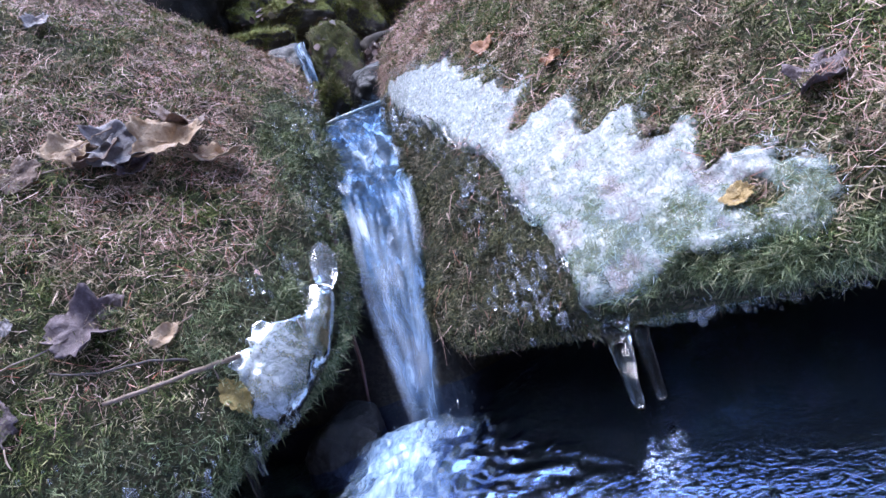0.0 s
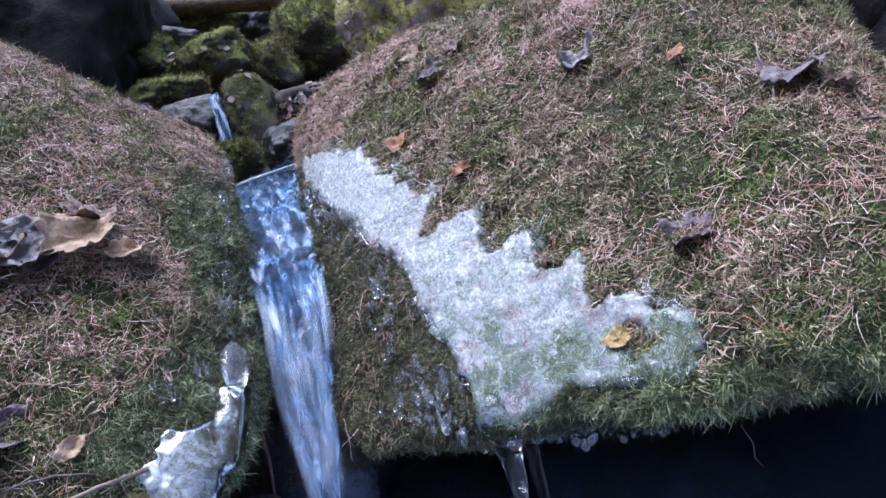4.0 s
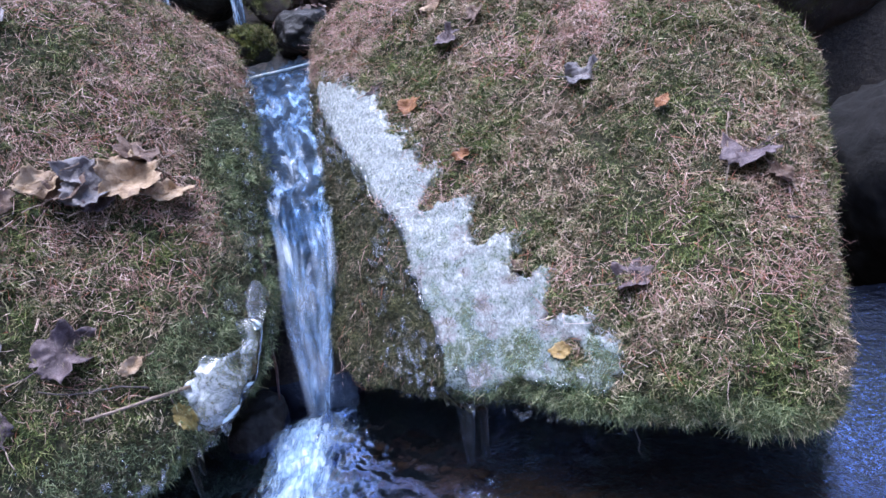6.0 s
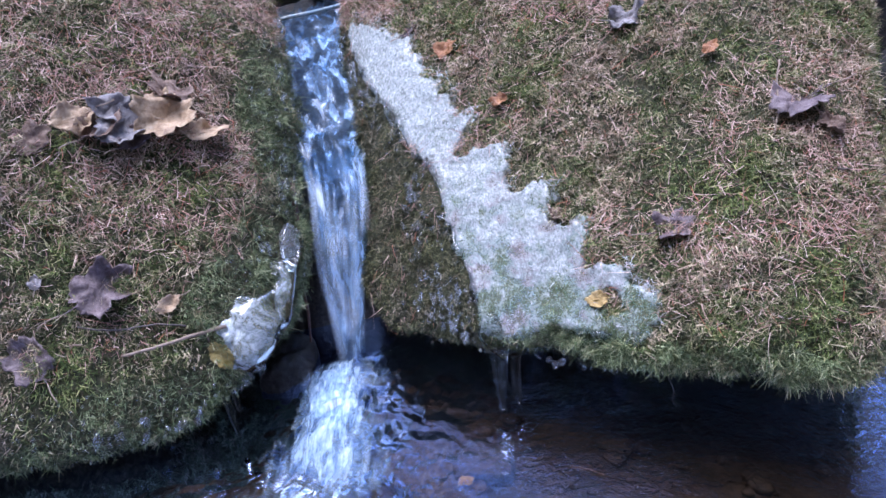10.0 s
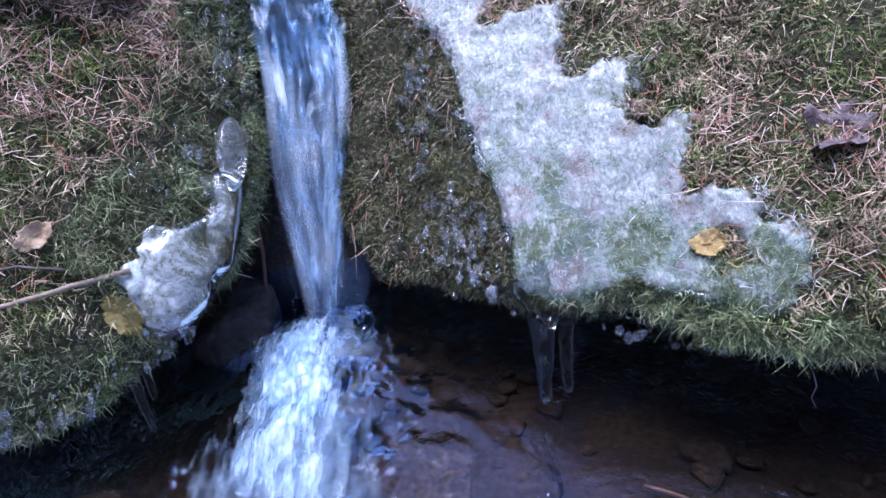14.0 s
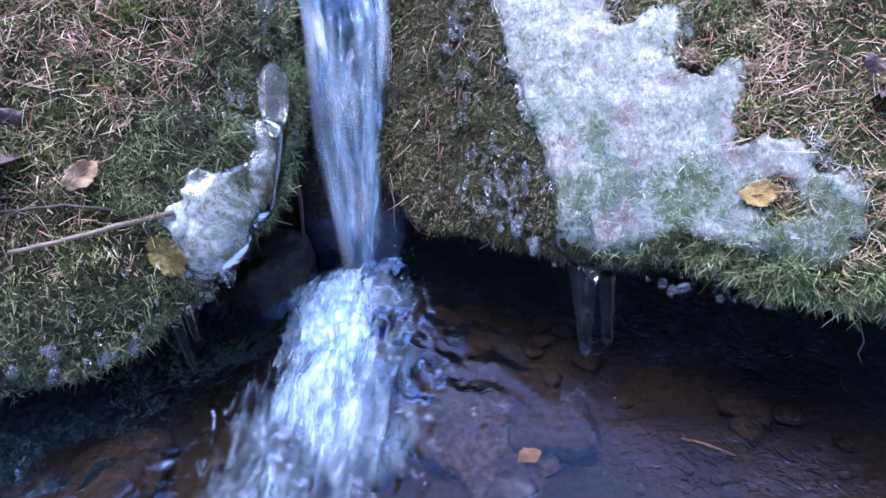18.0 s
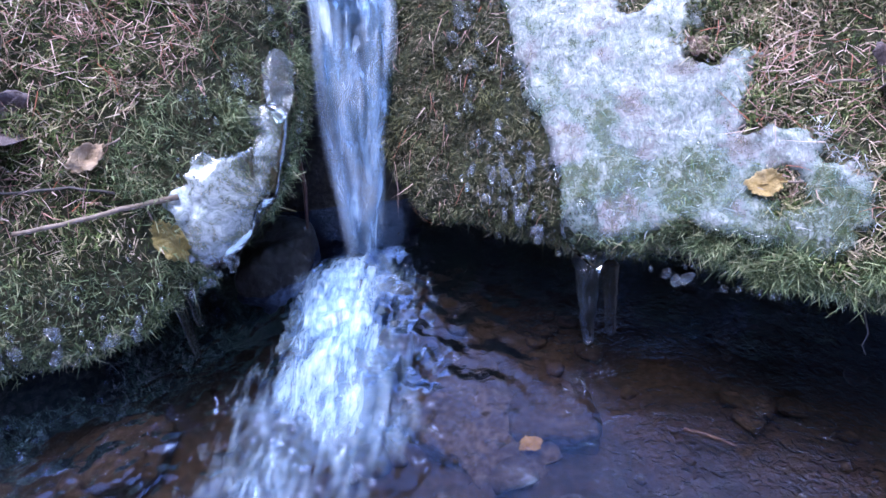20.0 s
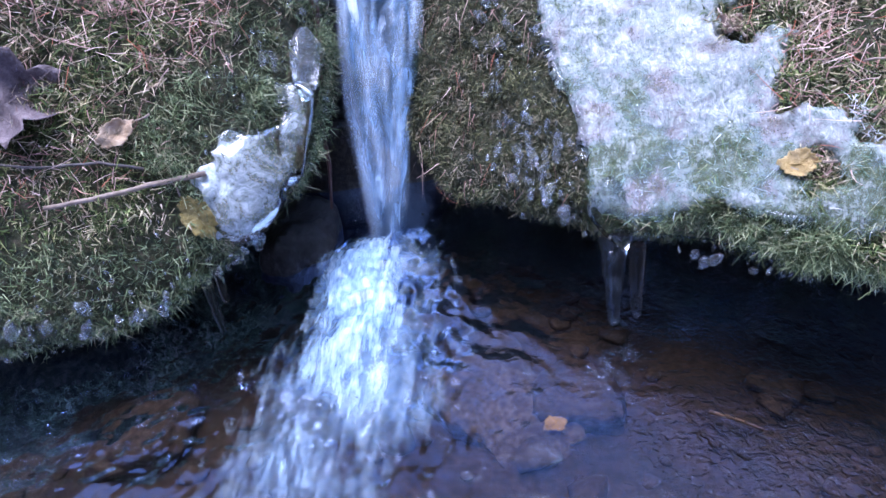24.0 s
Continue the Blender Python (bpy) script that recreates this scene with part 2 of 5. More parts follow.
def strand_mat():
    """A soft-edged thread of falling water, white in its middle and thinning out at its ends."""
    m, nt, b = material("water_thread")
    b.inputs["Base Color"].default_value = (0.72, 0.84, 0.98, 1)
    b.inputs["Roughness"].default_value = 0.3
    b.inputs["IOR"].default_value = 1.33
    sep = nt.nodes.new("ShaderNodeSeparateXYZ")
    uv = nt.nodes.new("ShaderNodeUVMap").outputs[0]
    nt.links.new(uv, sep.inputs[0])
    fades = []
    for out, gain in ((sep.outputs[0], 1.0), (sep.outputs[1], 1.0)):
        hump = maths(nt, "SUBTRACT", 1.0, maths(nt, "ABSOLUTE", maths(nt, "SUBTRACT", maths(nt, "MULTIPLY", out, 2.0), 1.0)))
        fades.append(maths(nt, "POWER", maths(nt, "MULTIPLY", hump, gain), 0.8))
    see_through(m, nt, b, maths(nt, "MULTIPLY", maths(nt, "MULTIPLY", fades[0], fades[1]), 0.30))
    return m


def foam_mat(name, low, high, top):
    """Froth: white and streaked along the flow, thinning out where its density, kept in the map, falls."""
    m, nt, b = material(name)
    co = nt.nodes.new("ShaderNodeTexCoord").outputs["Object"]
    mp = nt.nodes.new("ShaderNodeMapping")
    mp.inputs["Scale"].default_value = (1.0, 0.26, 0.5)
    mp.inputs["Rotation"].default_value = (0, 0, -0.22)
    nt.links.new(co, mp.inputs[0])
    fine = noise_tex(nt, 170, 3, 0.6, mp.outputs[0], 0.6)
    lumps = noise_tex(nt, 56, 4, 0.6, mp.outputs[0], 1.0)
    f = maths(nt, "ADD", maths(nt, "MULTIPLY", fine, 0.35), maths(nt, "MULTIPLY", lumps, 0.65))
    nt.links.new(ramp(nt, f, [(0.34, (0.11, 0.18, 0.29)), (0.50, (0.25, 0.37, 0.51)), (0.64, (0.42, 0.53, 0.65))]), b.inputs["Base Color"])
    b.inputs["Roughness"].default_value = 0.35
    b.inputs["Subsurface Weight"].default_value = 0.2
    b.inputs["Subsurface Radius"].default_value = (0.01, 0.012, 0.015)
    bump(nt, b, f, 0.35, 0.004)
    sep = nt.nodes.new("ShaderNodeSeparateXYZ")
    nt.links.new(nt.nodes.new("ShaderNodeUVMap").outputs[0], sep.inputs[0])
    edge = maths(nt, "ADD", maths(nt, "MULTIPLY", f, 1.1), maths(nt, "SUBTRACT", maths(nt, "MULTIPLY", sep.outputs[0], 0.95), 0.66))
    see_through(m, nt, b, ramp(nt, edge, [(low, (0, 0, 0)), (high, (top, top, top))]))
    return m


def pool_mat():
    """Clear water: the bed shows through, the sky is mirrored in the ripples."""
    m, nt, b = material("clear_water")
    nt.nodes.remove(b)
    clear = nt.nodes.new("ShaderNodeBsdfTransparent")
    clear.inputs[0].default_value = (0.62, 0.55, 0.48, 1)
    gloss = nt.nodes.new("ShaderNodeBsdfGlossy")
    gloss.inputs["Color"].default_value = (0.52, 0.64, 1.0, 1)
    gloss.inputs["Roughness"].default_value = 0.02
    fres = nt.nodes.new("ShaderNodeFresnel")
    fres.inputs[0].default_value = 1.32
    bp = nt.nodes.new("ShaderNodeBump")
    bp.inputs["Strength"].default_value = 0.08
    bp.inputs["Distance"].default_value = 0.006
    nt.links.new(noise_tex(nt, 60, 3, 0.5, None, 0.8), bp.inputs["Height"])
    pos = nt.nodes.new("ShaderNodeSeparateXYZ")
    nt.links.new(nt.nodes.new("ShaderNodeTexCoord").outputs["Object"], pos.inputs[0])
    where = maths(nt, "MULTIPLY", ramp(nt, pos.outputs[0], [(0.10, (0, 0, 0)), (0.24, (1, 1, 1)), (0.38, (1, 1, 1)), (0.52, (0, 0, 0))]), step(nt, maths(nt, "MULTIPLY", pos.outputs[1], -1.0), 0.13, 0.26))
    where = maths(nt, "MAXIMUM", where, maths(nt, "MULTIPLY", step(nt, pos.outputs[0], -0.06, 0.06), 0.34))
    riffle = nt.nodes.new("ShaderNodeBump")
    riffle.inputs["Strength"].default_value = 1.0
    riffle.inputs["Distance"].default_value = 0.0019
    nt.links.new(maths(nt, "MULTIPLY", noise_tex(nt, 105, 3, 0.55, None, 1.2), where), riffle.inputs["Height"])
    nt.links.new(bp.outputs[0], riffle.inputs["Normal"])
    nt.links.new(riffle.outputs[0], gloss.inputs["Normal"])
    nt.links.new(riffle.outputs[0], fres.inputs["Normal"])
    mix = nt.nodes.new("ShaderNodeMixShader")
    nt.links.new(fres.outputs[0], mix.inputs[0])
    nt.links.new(clear.outputs[0], mix.inputs[1])
    nt.links.new(gloss.outputs[0], mix.inputs[2])
    nt.links.new(mix.outputs[0], nt.nodes["Material Output"].inputs["Surface"])
    return m


def leaf_mat(name, a, bcol, c):
    m, nt, b = material(name)
    col = ramp(nt, noise_tex(nt, 55, 7, 0.7), [(0.32, a), (0.5, bcol), (0.68, c)])
    nt.links.new(col, b.inputs["Base Color"])
    b.inputs["Roughness"].default_value = 0.5
    bump(nt, b, noise_tex(nt, 70, 6, 0.7), 1.0, 0.006)
    return m


def plain_noise(name, scale, a, c, rough=0.8, relief=0.004):
    m, nt, b = material(name)
    nt.links.new(ramp(nt, noise_tex(nt, scale, 6, 0.65), [(0.3, a), (0.7, c)]), b.inputs["Base Color"])
    b.inputs["Roughness"].default_value = rough
    bump(nt, b, noise_tex(nt, scale * 4, 5), 0.6, relief)
    return m


SOIL = moss_soil()
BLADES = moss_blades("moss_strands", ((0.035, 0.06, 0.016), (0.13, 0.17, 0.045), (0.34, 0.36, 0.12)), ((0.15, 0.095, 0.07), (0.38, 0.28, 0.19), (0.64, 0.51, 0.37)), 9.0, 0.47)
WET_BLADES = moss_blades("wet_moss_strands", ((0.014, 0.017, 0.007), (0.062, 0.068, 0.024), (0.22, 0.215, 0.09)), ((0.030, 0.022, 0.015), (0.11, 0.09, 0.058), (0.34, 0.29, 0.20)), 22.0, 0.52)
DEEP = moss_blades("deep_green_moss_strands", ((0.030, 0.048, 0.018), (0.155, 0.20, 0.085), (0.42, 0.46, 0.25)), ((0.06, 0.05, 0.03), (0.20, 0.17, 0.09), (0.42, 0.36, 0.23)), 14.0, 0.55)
NEEDLES = needle_mat()
FROST = frost_mat()
FROST_CLEAR = frost_clear_mat()
ICE = ice_mat("clear_ice", 0.0)
# Clear ice with white mixed in for the sky glints on beads and blister.
BEAD_ICE = ice_mat("brightened_ice", 0.055)
FIBRES = moss_blades("frost_fibres", ((0.14, 0.20, 0.12), (0.40, 0.47, 0.46), (0.74, 0.78, 0.82)), ((0.32, 0.22, 0.19), (0.54, 0.48, 0.51), (0.80, 0.75, 0.79)), 20.0, 0.52)
# Hanging moss, and the moss whose colour carries the shade under the lip.
GREEN_FRINGE = moss_blades("hanging_and_shaded_moss_strands", ((0.012, 0.022, 0.007), (0.045, 0.07, 0.02), (0.13, 0.16, 0.05)), ((0.06, 0.045, 0.025), (0.15, 0.12, 0.06), (0.30, 0.25, 0.14)), 16.0, 0.58)
STONE_MOSS = moss_blades("stone_moss", ((0.07, 0.085, 0.02), (0.19, 0.21, 0.055), (0.36, 0.37, 0.12)), ((0.12, 0.09, 0.05), (0.24, 0.19, 0.11), (0.38, 0.31, 0.20)), 7.0, 0.54)
LITTER = moss_blades("leaf_litter", ((0.05, 0.03, 0.027), (0.14, 0.095, 0.085), (0.28, 0.23, 0.23)), ((0.10, 0.05, 0.03), (0.24, 0.13, 0.07), (0.42, 0.38, 0.38)), 10.0, 0.5)
STEEP = ((14.0, 7.0, 4, 0.8), (4.2, 4.6, 4, 1.3), (1.8, 4.0, 2, 0.8))
FLAT = ((11.0, 9.0, 3, 1.0), (4.2, 5.5, 3, 1.3), (2.0, 4.5, 2, 1.0))
FALLING = falling_mat("falling_water", 0.05, STEEP, (0.10, 0.54, 0.36))
VEIL = falling_mat("water_veil", -0.02, STEEP, (0.14, 0.50, 0.36))
RACING = falling_mat("racing_water", 0.03, FLAT, (0.12, 0.50, 0.38))
RACING_VEIL = falling_mat("racing_water_veil", -0.04, FLAT, (0.12, 0.50, 0.38))
THREAD = strand_mat()
FOAM = foam_mat("foam", 0.26, 0.72, 0.95)
THIN_FOAM = foam_mat("thin_foam", 0.22, 0.75, 0.42)
POOL = pool_mat()
BED = rock_mat("stream_bed", (0.006, 0.0045, 0.0035), (0.075, 0.055, 0.042), 0.6)
PEBBLE = rock_mat("brown_pebble", (0.018, 0.014, 0.011), (0.10, 0.078, 0.062), 0.5)
SUNKEN = rock_mat("grey_brown_stone", (0.045, 0.036, 0.030), (0.17, 0.145, 0.125), 0.5)
# Near-black: the dark boulder's colour, and the gap's shade put into a stone.
BLACK_ROCK = rock_mat("black_rock_and_gap", (0.003, 0.003, 0.003), (0.014, 0.012, 0.011), 0.95)
DARK_ROCK = rock_mat("dark_wet_rock", (0.008, 0.008, 0.008), (0.05, 0.046, 0.042), 0.35)
MOSSY = mossy_rock("mossy_stone", (0.018, 0.016, 0.013), (0.10, 0.085, 0.07), (0.06, 0.08, 0.012), (0.30, 0.32, 0.075), -0.05)
DIM_MOSSY = mossy_rock("dim_mossy_stone", (0.018, 0.014, 0.012), (0.11, 0.08, 0.065), (0.03, 0.04, 0.012), (0.16, 0.16, 0.05), 0.05)
MOSSY_BRIGHT = mossy_rock("yellow_mossy_stone", (0.20, 0.15, 0.11), (0.52, 0.42, 0.34), (0.18, 0.19, 0.04), (0.50, 0.48, 0.15), -0.4)
FOREST = plain_noise("forest_floor", 3.0, (0.010, 0.008, 0.007), (0.045, 0.033, 0.022))


# ---- mesh helpers ----
def mesh_object(name, verts, faces, mat, parent=None, smooth=True):
    me = bpy.data.meshes.new(name)
    me.from_pydata([tuple(v) for v in verts], [], [tuple(int(i) for i in f) for f in faces])
    if mat:
        me.materials.append(mat)
    if smooth:
        me.polygons.foreach_set("use_smooth", [True] * len(me.polygons))
    me.update()
    ob = new(name, me)
    ob.parent = parent
    return ob


def part(name, bm, mat, parent=None, label="", smooth=True):
    """Links a bmesh as one mesh object under a thing or a part."""
    me = bpy.data.meshes.new(name)
    bm.to_mesh(me)
    bm.free()
    if mat:
        me.materials.append(mat)
    if smooth:
        me.polygons.foreach_set("use_smooth", [True] * len(me.polygons))
    ob = new(name, me)
    ob.parent = parent
    return tagged(ob, label)


def grid_faces(rows, cols, wrap=False):
    out = []
    for i in range(rows - 1):
        for j in range(cols if wrap else cols - 1):
            k = (j + 1) % cols
            out.append((i * cols + j, i * cols + k, (i + 1) * cols + k, (i + 1) * cols + j))
    return out


def set_uv(ob, uv, name="UVMap"):
    """uv: one pair for each vertex."""
    me = ob.data
    layer = me.uv_layers.new(name=name)
    idx = np.empty(len(me.loops), int)
    me.loops.foreach_get("vertex_index", idx)
    layer.data.foreach_set("uv", np.asarray(uv, float)[idx].ravel())


_octaves = [(np.random.RandomState(k).uniform(-1, 1, (6, 3)), np.random.RandomState(90 + k).uniform(0, 6.28, 6)) for k in range(6)]


def wobble(p, scale, octaves=4, gain=0.5):
    """A smooth pseudo-random value of about -1 to 1 at each point."""
    p = np.asarray(p, float)
    out, amp = np.zeros(p.shape[:-1]), 1.0
    for k in range(octaves):
        dirs, phase = _octaves[k]
        q = p * scale * 2 ** k
        out += amp * np.sin(q @ dirs.T * 2.2 + phase + 1.3 * np.sin(q[..., ::-1] @ dirs.T * 1.7)).mean(-1) * 1.6
        amp *= gain
    return out


class Body:
    """A rounded block: the smooth meeting of planes round a centre. planes: normal and distance."""

    def __init__(self, centre, planes, round_=9.0, rough=0.012, scale=5.0):
        self.c = np.array(centre, float)
        a = np.array(planes, float)
        self.n = a[:, :3] / np.linalg.norm(a[:, :3], axis=1, keepdims=True)
        self.h, self.p, self.rough, self.scale = a[:, 3], round_, rough, scale
        self.dents = ()

    def radius(self, d):
        q = np.maximum(d @ self.n.T / self.h, 0)
        r = 1 / ((q ** self.p).sum(-1) + 1e-12) ** (1 / self.p)
        p = self.c + d * r[..., None]
        r = r + self.rough * wobble(p, self.scale) + 0.25 * self.rough * wobble(p, 9 * self.scale, 3)
        for x, y, z, size, depth in self.dents:
            r = r - depth * np.exp(-((p - (x, y, z)) ** 2).sum(-1) / size ** 2)
        return r

    def on(self, p, lift=0.0):
        """The place on the surface under p, as seen from the centre."""
        d = np.asarray(p, float) - self.c
        d = d / np.linalg.norm(d, axis=-1, keepdims=True)
        return self.c + d * (self.radius(d) + lift)[..., None]

    def normal(self, p):
        d = np.asarray(p, float) - self.c
        d = d / np.linalg.norm(d, axis=-1, keepdims=True)
        e = 0.02
        t1 = np.cross(d, np.where(np.abs(d[..., 2:]) < 0.9, [0, 0, 1.0], [1.0, 0, 0]))
        t1 = t1 / np.linalg.norm(t1, axis=-1, keepdims=True)
        t2 = np.cross(d, t1)
        a, b0 = self.on(self.c + d + e * t1), self.on(self.c + d - e * t1)
        c, d0 = self.on(self.c + d + e * t2), self.on(self.c + d - e * t2)
        n = np.cross(a - b0, c - d0)
        n = n / np.linalg.norm(n, axis=-1, keepdims=True)
        return n * np.sign((n * d).sum(-1, keepdims=True))

    def mesh(self, name, mat, detail=6, sink=0.0):
        bm = bmesh.new()
        bmesh.ops.create_icosphere(bm, subdivisions=detail, radius=1.0)
        d = np.array([v.co for v in bm.verts])
        d = d / np.linalg.norm(d, axis=1, keepdims=True)
        pts = self.c + d * (self.radius(d) - sink)[:, None]
        for v, p in zip(bm.verts, pts):
            v.co = p
        return part(name, bm, mat)

    def scatter(self, count, seed, keep, first=90000):
        """Random places on the part of the surface that keep(points, normals) leaves, evenly by area."""
        rs = np.random.RandomState(seed)

        def places(d):
            d = d / np.linalg.norm(d, axis=1, keepdims=True)
            p = self.c + d * self.radius(d)[:, None]
            n = self.normal(p)
            ok = keep(p, n)
            return d[ok], p[ok], n[ok]

        d, p, n = places(rs.normal(size=(first, 3)))
        area = ((p - self.c) ** 2).sum(1) / np.maximum((n * d).sum(1), 0.15)
        some = rs.uniform(size=len(p)) < area / 0.9
        d, n = d[some], n[some]
        pick = rs.randint(len(d), size=int(count * 1.12))
        d, n = d[pick] + 0.022 * rs.normal(size=(len(pick), 3)), n[pick]
        d /= np.linalg.norm(d, axis=1, keepdims=True)
        p = self.c + d * self.radius(d)[:, None]
        ok = keep(p, n)
        return p[ok][:count], n[ok][:count]


def strips(name, roots, dirs, lifts, lengths, widths, bends, mat, segs=2):
    """Many thin tapering blades in one mesh: roots, directions, sideways axes from lifts, bending along bends."""
    k = len(roots)
    side = np.cross(dirs, lifts)
    side /= np.linalg.norm(side, axis=1, keepdims=True) + 1e-9
    rows = []
    for s in range(segs + 1):
        f = s / segs
        mid = roots + dirs * (lengths * f)[:, None] + bends * (lengths * f * f)[:, None]
        w = widths * (1 - 0.85 * f) / 2
        rows += [mid - side * w[:, None], mid + side * w[:, None]]
    per = 2 * (segs + 1)
    verts = np.stack(rows, 1).reshape(-1, 3)
    quad = np.array([[2 * s, 2 * s + 1, 2 * s + 3, 2 * s + 2] for s in range(segs)])
    faces = (np.arange(k)[:, None, None] * per + quad[None]).reshape(-1, 4)
    me = bpy.data.meshes.new(name)
    me.vertices.add(len(verts))
    me.vertices.foreach_set("co", verts.ravel())
    me.loops.add(faces.size)
    me.loops.foreach_set("vertex_index", faces.ravel().astype(np.int32))
    me.polygons.add(len(faces))
    me.polygons.foreach_set("loop_start", np.arange(0, faces.size, 4, dtype=np.int32))
    me.polygons.foreach_set("loop_total", np.full(len(faces), 4, np.int32))
    me.materials.append(mat)
    me.update()
    me.validate()
    return new(name, me)


def moss(name, body, count, seed, keep, mat, length, width, lift=0.5, droop=0.5, curl=0.7, clump=0.011, segs=1):
    """Tufted moss: short leaflets that lean together in tufts, standing higher in the middle of each."""
    rs = np.random.RandomState(seed)
    p, n = body.scatter(count, seed, keep)
    tuft = wobble(p, 30, 4, 0.6) + 0.6 * wobble(p + 3.1, 115, 2)
    kept = rs.uniform(size=len(p)) < np.clip(0.88 + 0.6 * tuft, 0.42, 1)
    p, n, tuft = p[kept], n[kept], tuft[kept]
    k = len(p)
    lean = np.stack([wobble(p + 5.0, 55, 2), wobble(p + 11.0, 55, 2), wobble(p + 17.0, 55, 2)], -1)
    t = rs.normal(size=(k, 3)) + 0.9 * lean + np.array([0, -0.25, -0.45]) * droop
    t -= (t * n).sum(1, keepdims=True) * n
    t /= np.linalg.norm(t, axis=1, keepdims=True)
    up = rs.uniform(0.15, 1.0, (k, 1)) * lift
    d = t + n * up
    d /= np.linalg.norm(d, axis=1, keepdims=True)
    size = length * rs.uniform(0.45, 1.35, k) * np.clip(1 + 0.25 * wobble(p, 14, 2), 0.6, 1.5)
    bend = np.array([0, 0, -0.45]) * droop + curl * rs.normal(size=(k, 3))
    rise = 0.002 + clump * np.clip(tuft, -0.25, 1.1) * rs.uniform(0.45, 1.0, k)
    return strips(name, p + n * (rise - 0.001)[:, None], d, n + 0.6 * rs.normal(size=(k, 3)), size, width * rs.uniform(0.5, 1.4, k), bend, mat, segs)


def fallen_needles(name, body, count, seed, keep, length=0.029, down=0.0, mat=None):
    rs = np.random.RandomState(seed)
    p, n = body.scatter(count, seed, keep)
    kept = rs.uniform(size=len(p)) < np.clip(0.40 + 0.9 * wobble(p, 9, 3), 0.10, 1)
    p, n = p[kept], n[kept]
    k = len(p)
    t = rs.normal(size=(k, 3)) + np.array([0, 0, -4.0]) * down
    t -= (t * n).sum(1, keepdims=True) * n
    t /= np.linalg.norm(t, axis=1, keepdims=True)
    d = t + n * rs.normal(0.02, 0.16, (k, 1))
    bend = 0.30 * rs.normal(size=(k, 3)) - 0.12 * n
    return strips(name, p + n * (rs.uniform(0.002, 0.009, k) + 0.008 * np.clip(wobble(p, 30, 4, 0.6), -0.2, 1.0))[:, None], d, n + 0.3 * rs.normal(size=(k, 3)), length * rs.uniform(0.2, 1.2, k), rs.uniform(0.0005, 0.0012, k), bend, mat or NEEDLES, 3)


# ---- the two boulders ----
LEFT = Body((-0.5, 0.3, 0.22), [
    (0.71, -0.421, 0.564, 0.428), (0.306, -0.743, 0.595, 0.352), (0.67, -0.173, 0.722, 0.471), (-0.034, -0.491, -0.87, 0.396), (0.812, 0.43, -0.396, 0.283),
    (0.982, 0.116, -0.147, 0.412), (0.798, -0.364, 0.48, 0.414), (0.007, 0.993, 0.115, 0.63), (-1.0, 0.0, 0.0, 0.8), (0.207, 0.904, 0.374, 0.549),
    (0.392, 0.12, -0.912, 0.201), (0.545, 0.391, 0.742, 0.726), (0.187, -0.91, 0.371, 0.436), (0.989, 0.092, -0.113, 0.409), (0.665, -0.099, 0.74, 0.488)], 10.0, 0.008)
RIGHT = Body((0.5, 0.35, 0.28), [
    (-0.02, -0.203, 0.979, 0.368), (0.268, -0.601, 0.753, 0.396), (-0.362, -0.775, 0.519, 0.383), (-0.996, -0.082, 0.018, 0.534), (0.231, -0.602, 0.765, 0.555),
    (0.133, -0.521, 0.843, 0.345), (0.929, -0.369, 0.017, 0.399), (0.024, 0.98, 0.197, 0.465), (0.685, 0.622, 0.38, 0.305), (-0.048, -0.146, -0.988, 0.274),
    (-0.409, -0.553, 0.726, 0.267), (-0.038, -0.127, -0.991, 0.358), (-0.283, -0.495, -0.822, 0.89), (-0.322, 0.766, 0.557, 0.781), (0.464, 0.598, 0.653, 0.367),
    (0.679, -0.443, 0.585, 0.712)], 10.0, 0.008)
LEFT.dents = ((-0.30, 0.10, 0.36, 0.07, 0.015),)
RIGHT.dents = ((0.02, -0.01, 0.09, 0.05, -0.045), (0.47, -0.06, 0.26, 0.08, 0.02), (0.27, -0.115, 0.085, 0.035, 0.016), (0.33, -0.145, 0.085, 0.035, 0.016), (0.39, -0.175, 0.09, 0.04, 0.017), (0.46, -0.205, 0.095, 0.045, 0.018), (0.54, -0.225, 0.10, 0.05, 0.018))

tagged(LEFT.mesh("boulder", SOIL, 6, 0.004), "large rounded boulder under a carpet of moss and needles", "boulder")
tagged(RIGHT.mesh("boulder", SOIL, 6, 0.004), "large rounded boulder with mossy top and undercut foot in the stream", "boulder")


# ---- the ice on the right boulder ----
ICE_O = np.array([0.2, 0.15, 0.32])
ICE_E1 = np.array([0.4925, -0.7808, -0.3844])
ICE_E2 = np.array([0.7795, 0.1993, 0.5939])
ICE_RUN = [-0.50, -0.44, -0.34, -0.24, -0.19, -0.12, -0.05, 0.0, 0.05, 0.10, 0.15, 0.20, 0.235, 0.26, 0.29, 0.31, 0.34, 0.38, 0.412]
ICE_LOW = [0.0, -0.025, -0.043, -0.055, -0.05, -0.072, -0.064, -0.08, -0.105, -0.122, -0.130, -0.160, -0.182, -0.172, -0.135, -0.09, -0.077, -0.046, -0.03]
TEETH_RUN = [-0.50, -0.454, -0.397, -0.316, -0.277, -0.208, -0.171, -0.145, -0.131, -0.10, -0.083, -0.062, -0.05, -0.035, -0.027, -0.005, 0.021, 0.04, 0.064, 0.082, 0.108, 0.118, 0.13, 0.16, 0.172, 0.178, 0.19, 0.21, 0.222, 0.232, 0.247, 0.262, 0.28, 0.288, 0.30, 0.315, 0.337, 0.365, 0.393, 0.412]
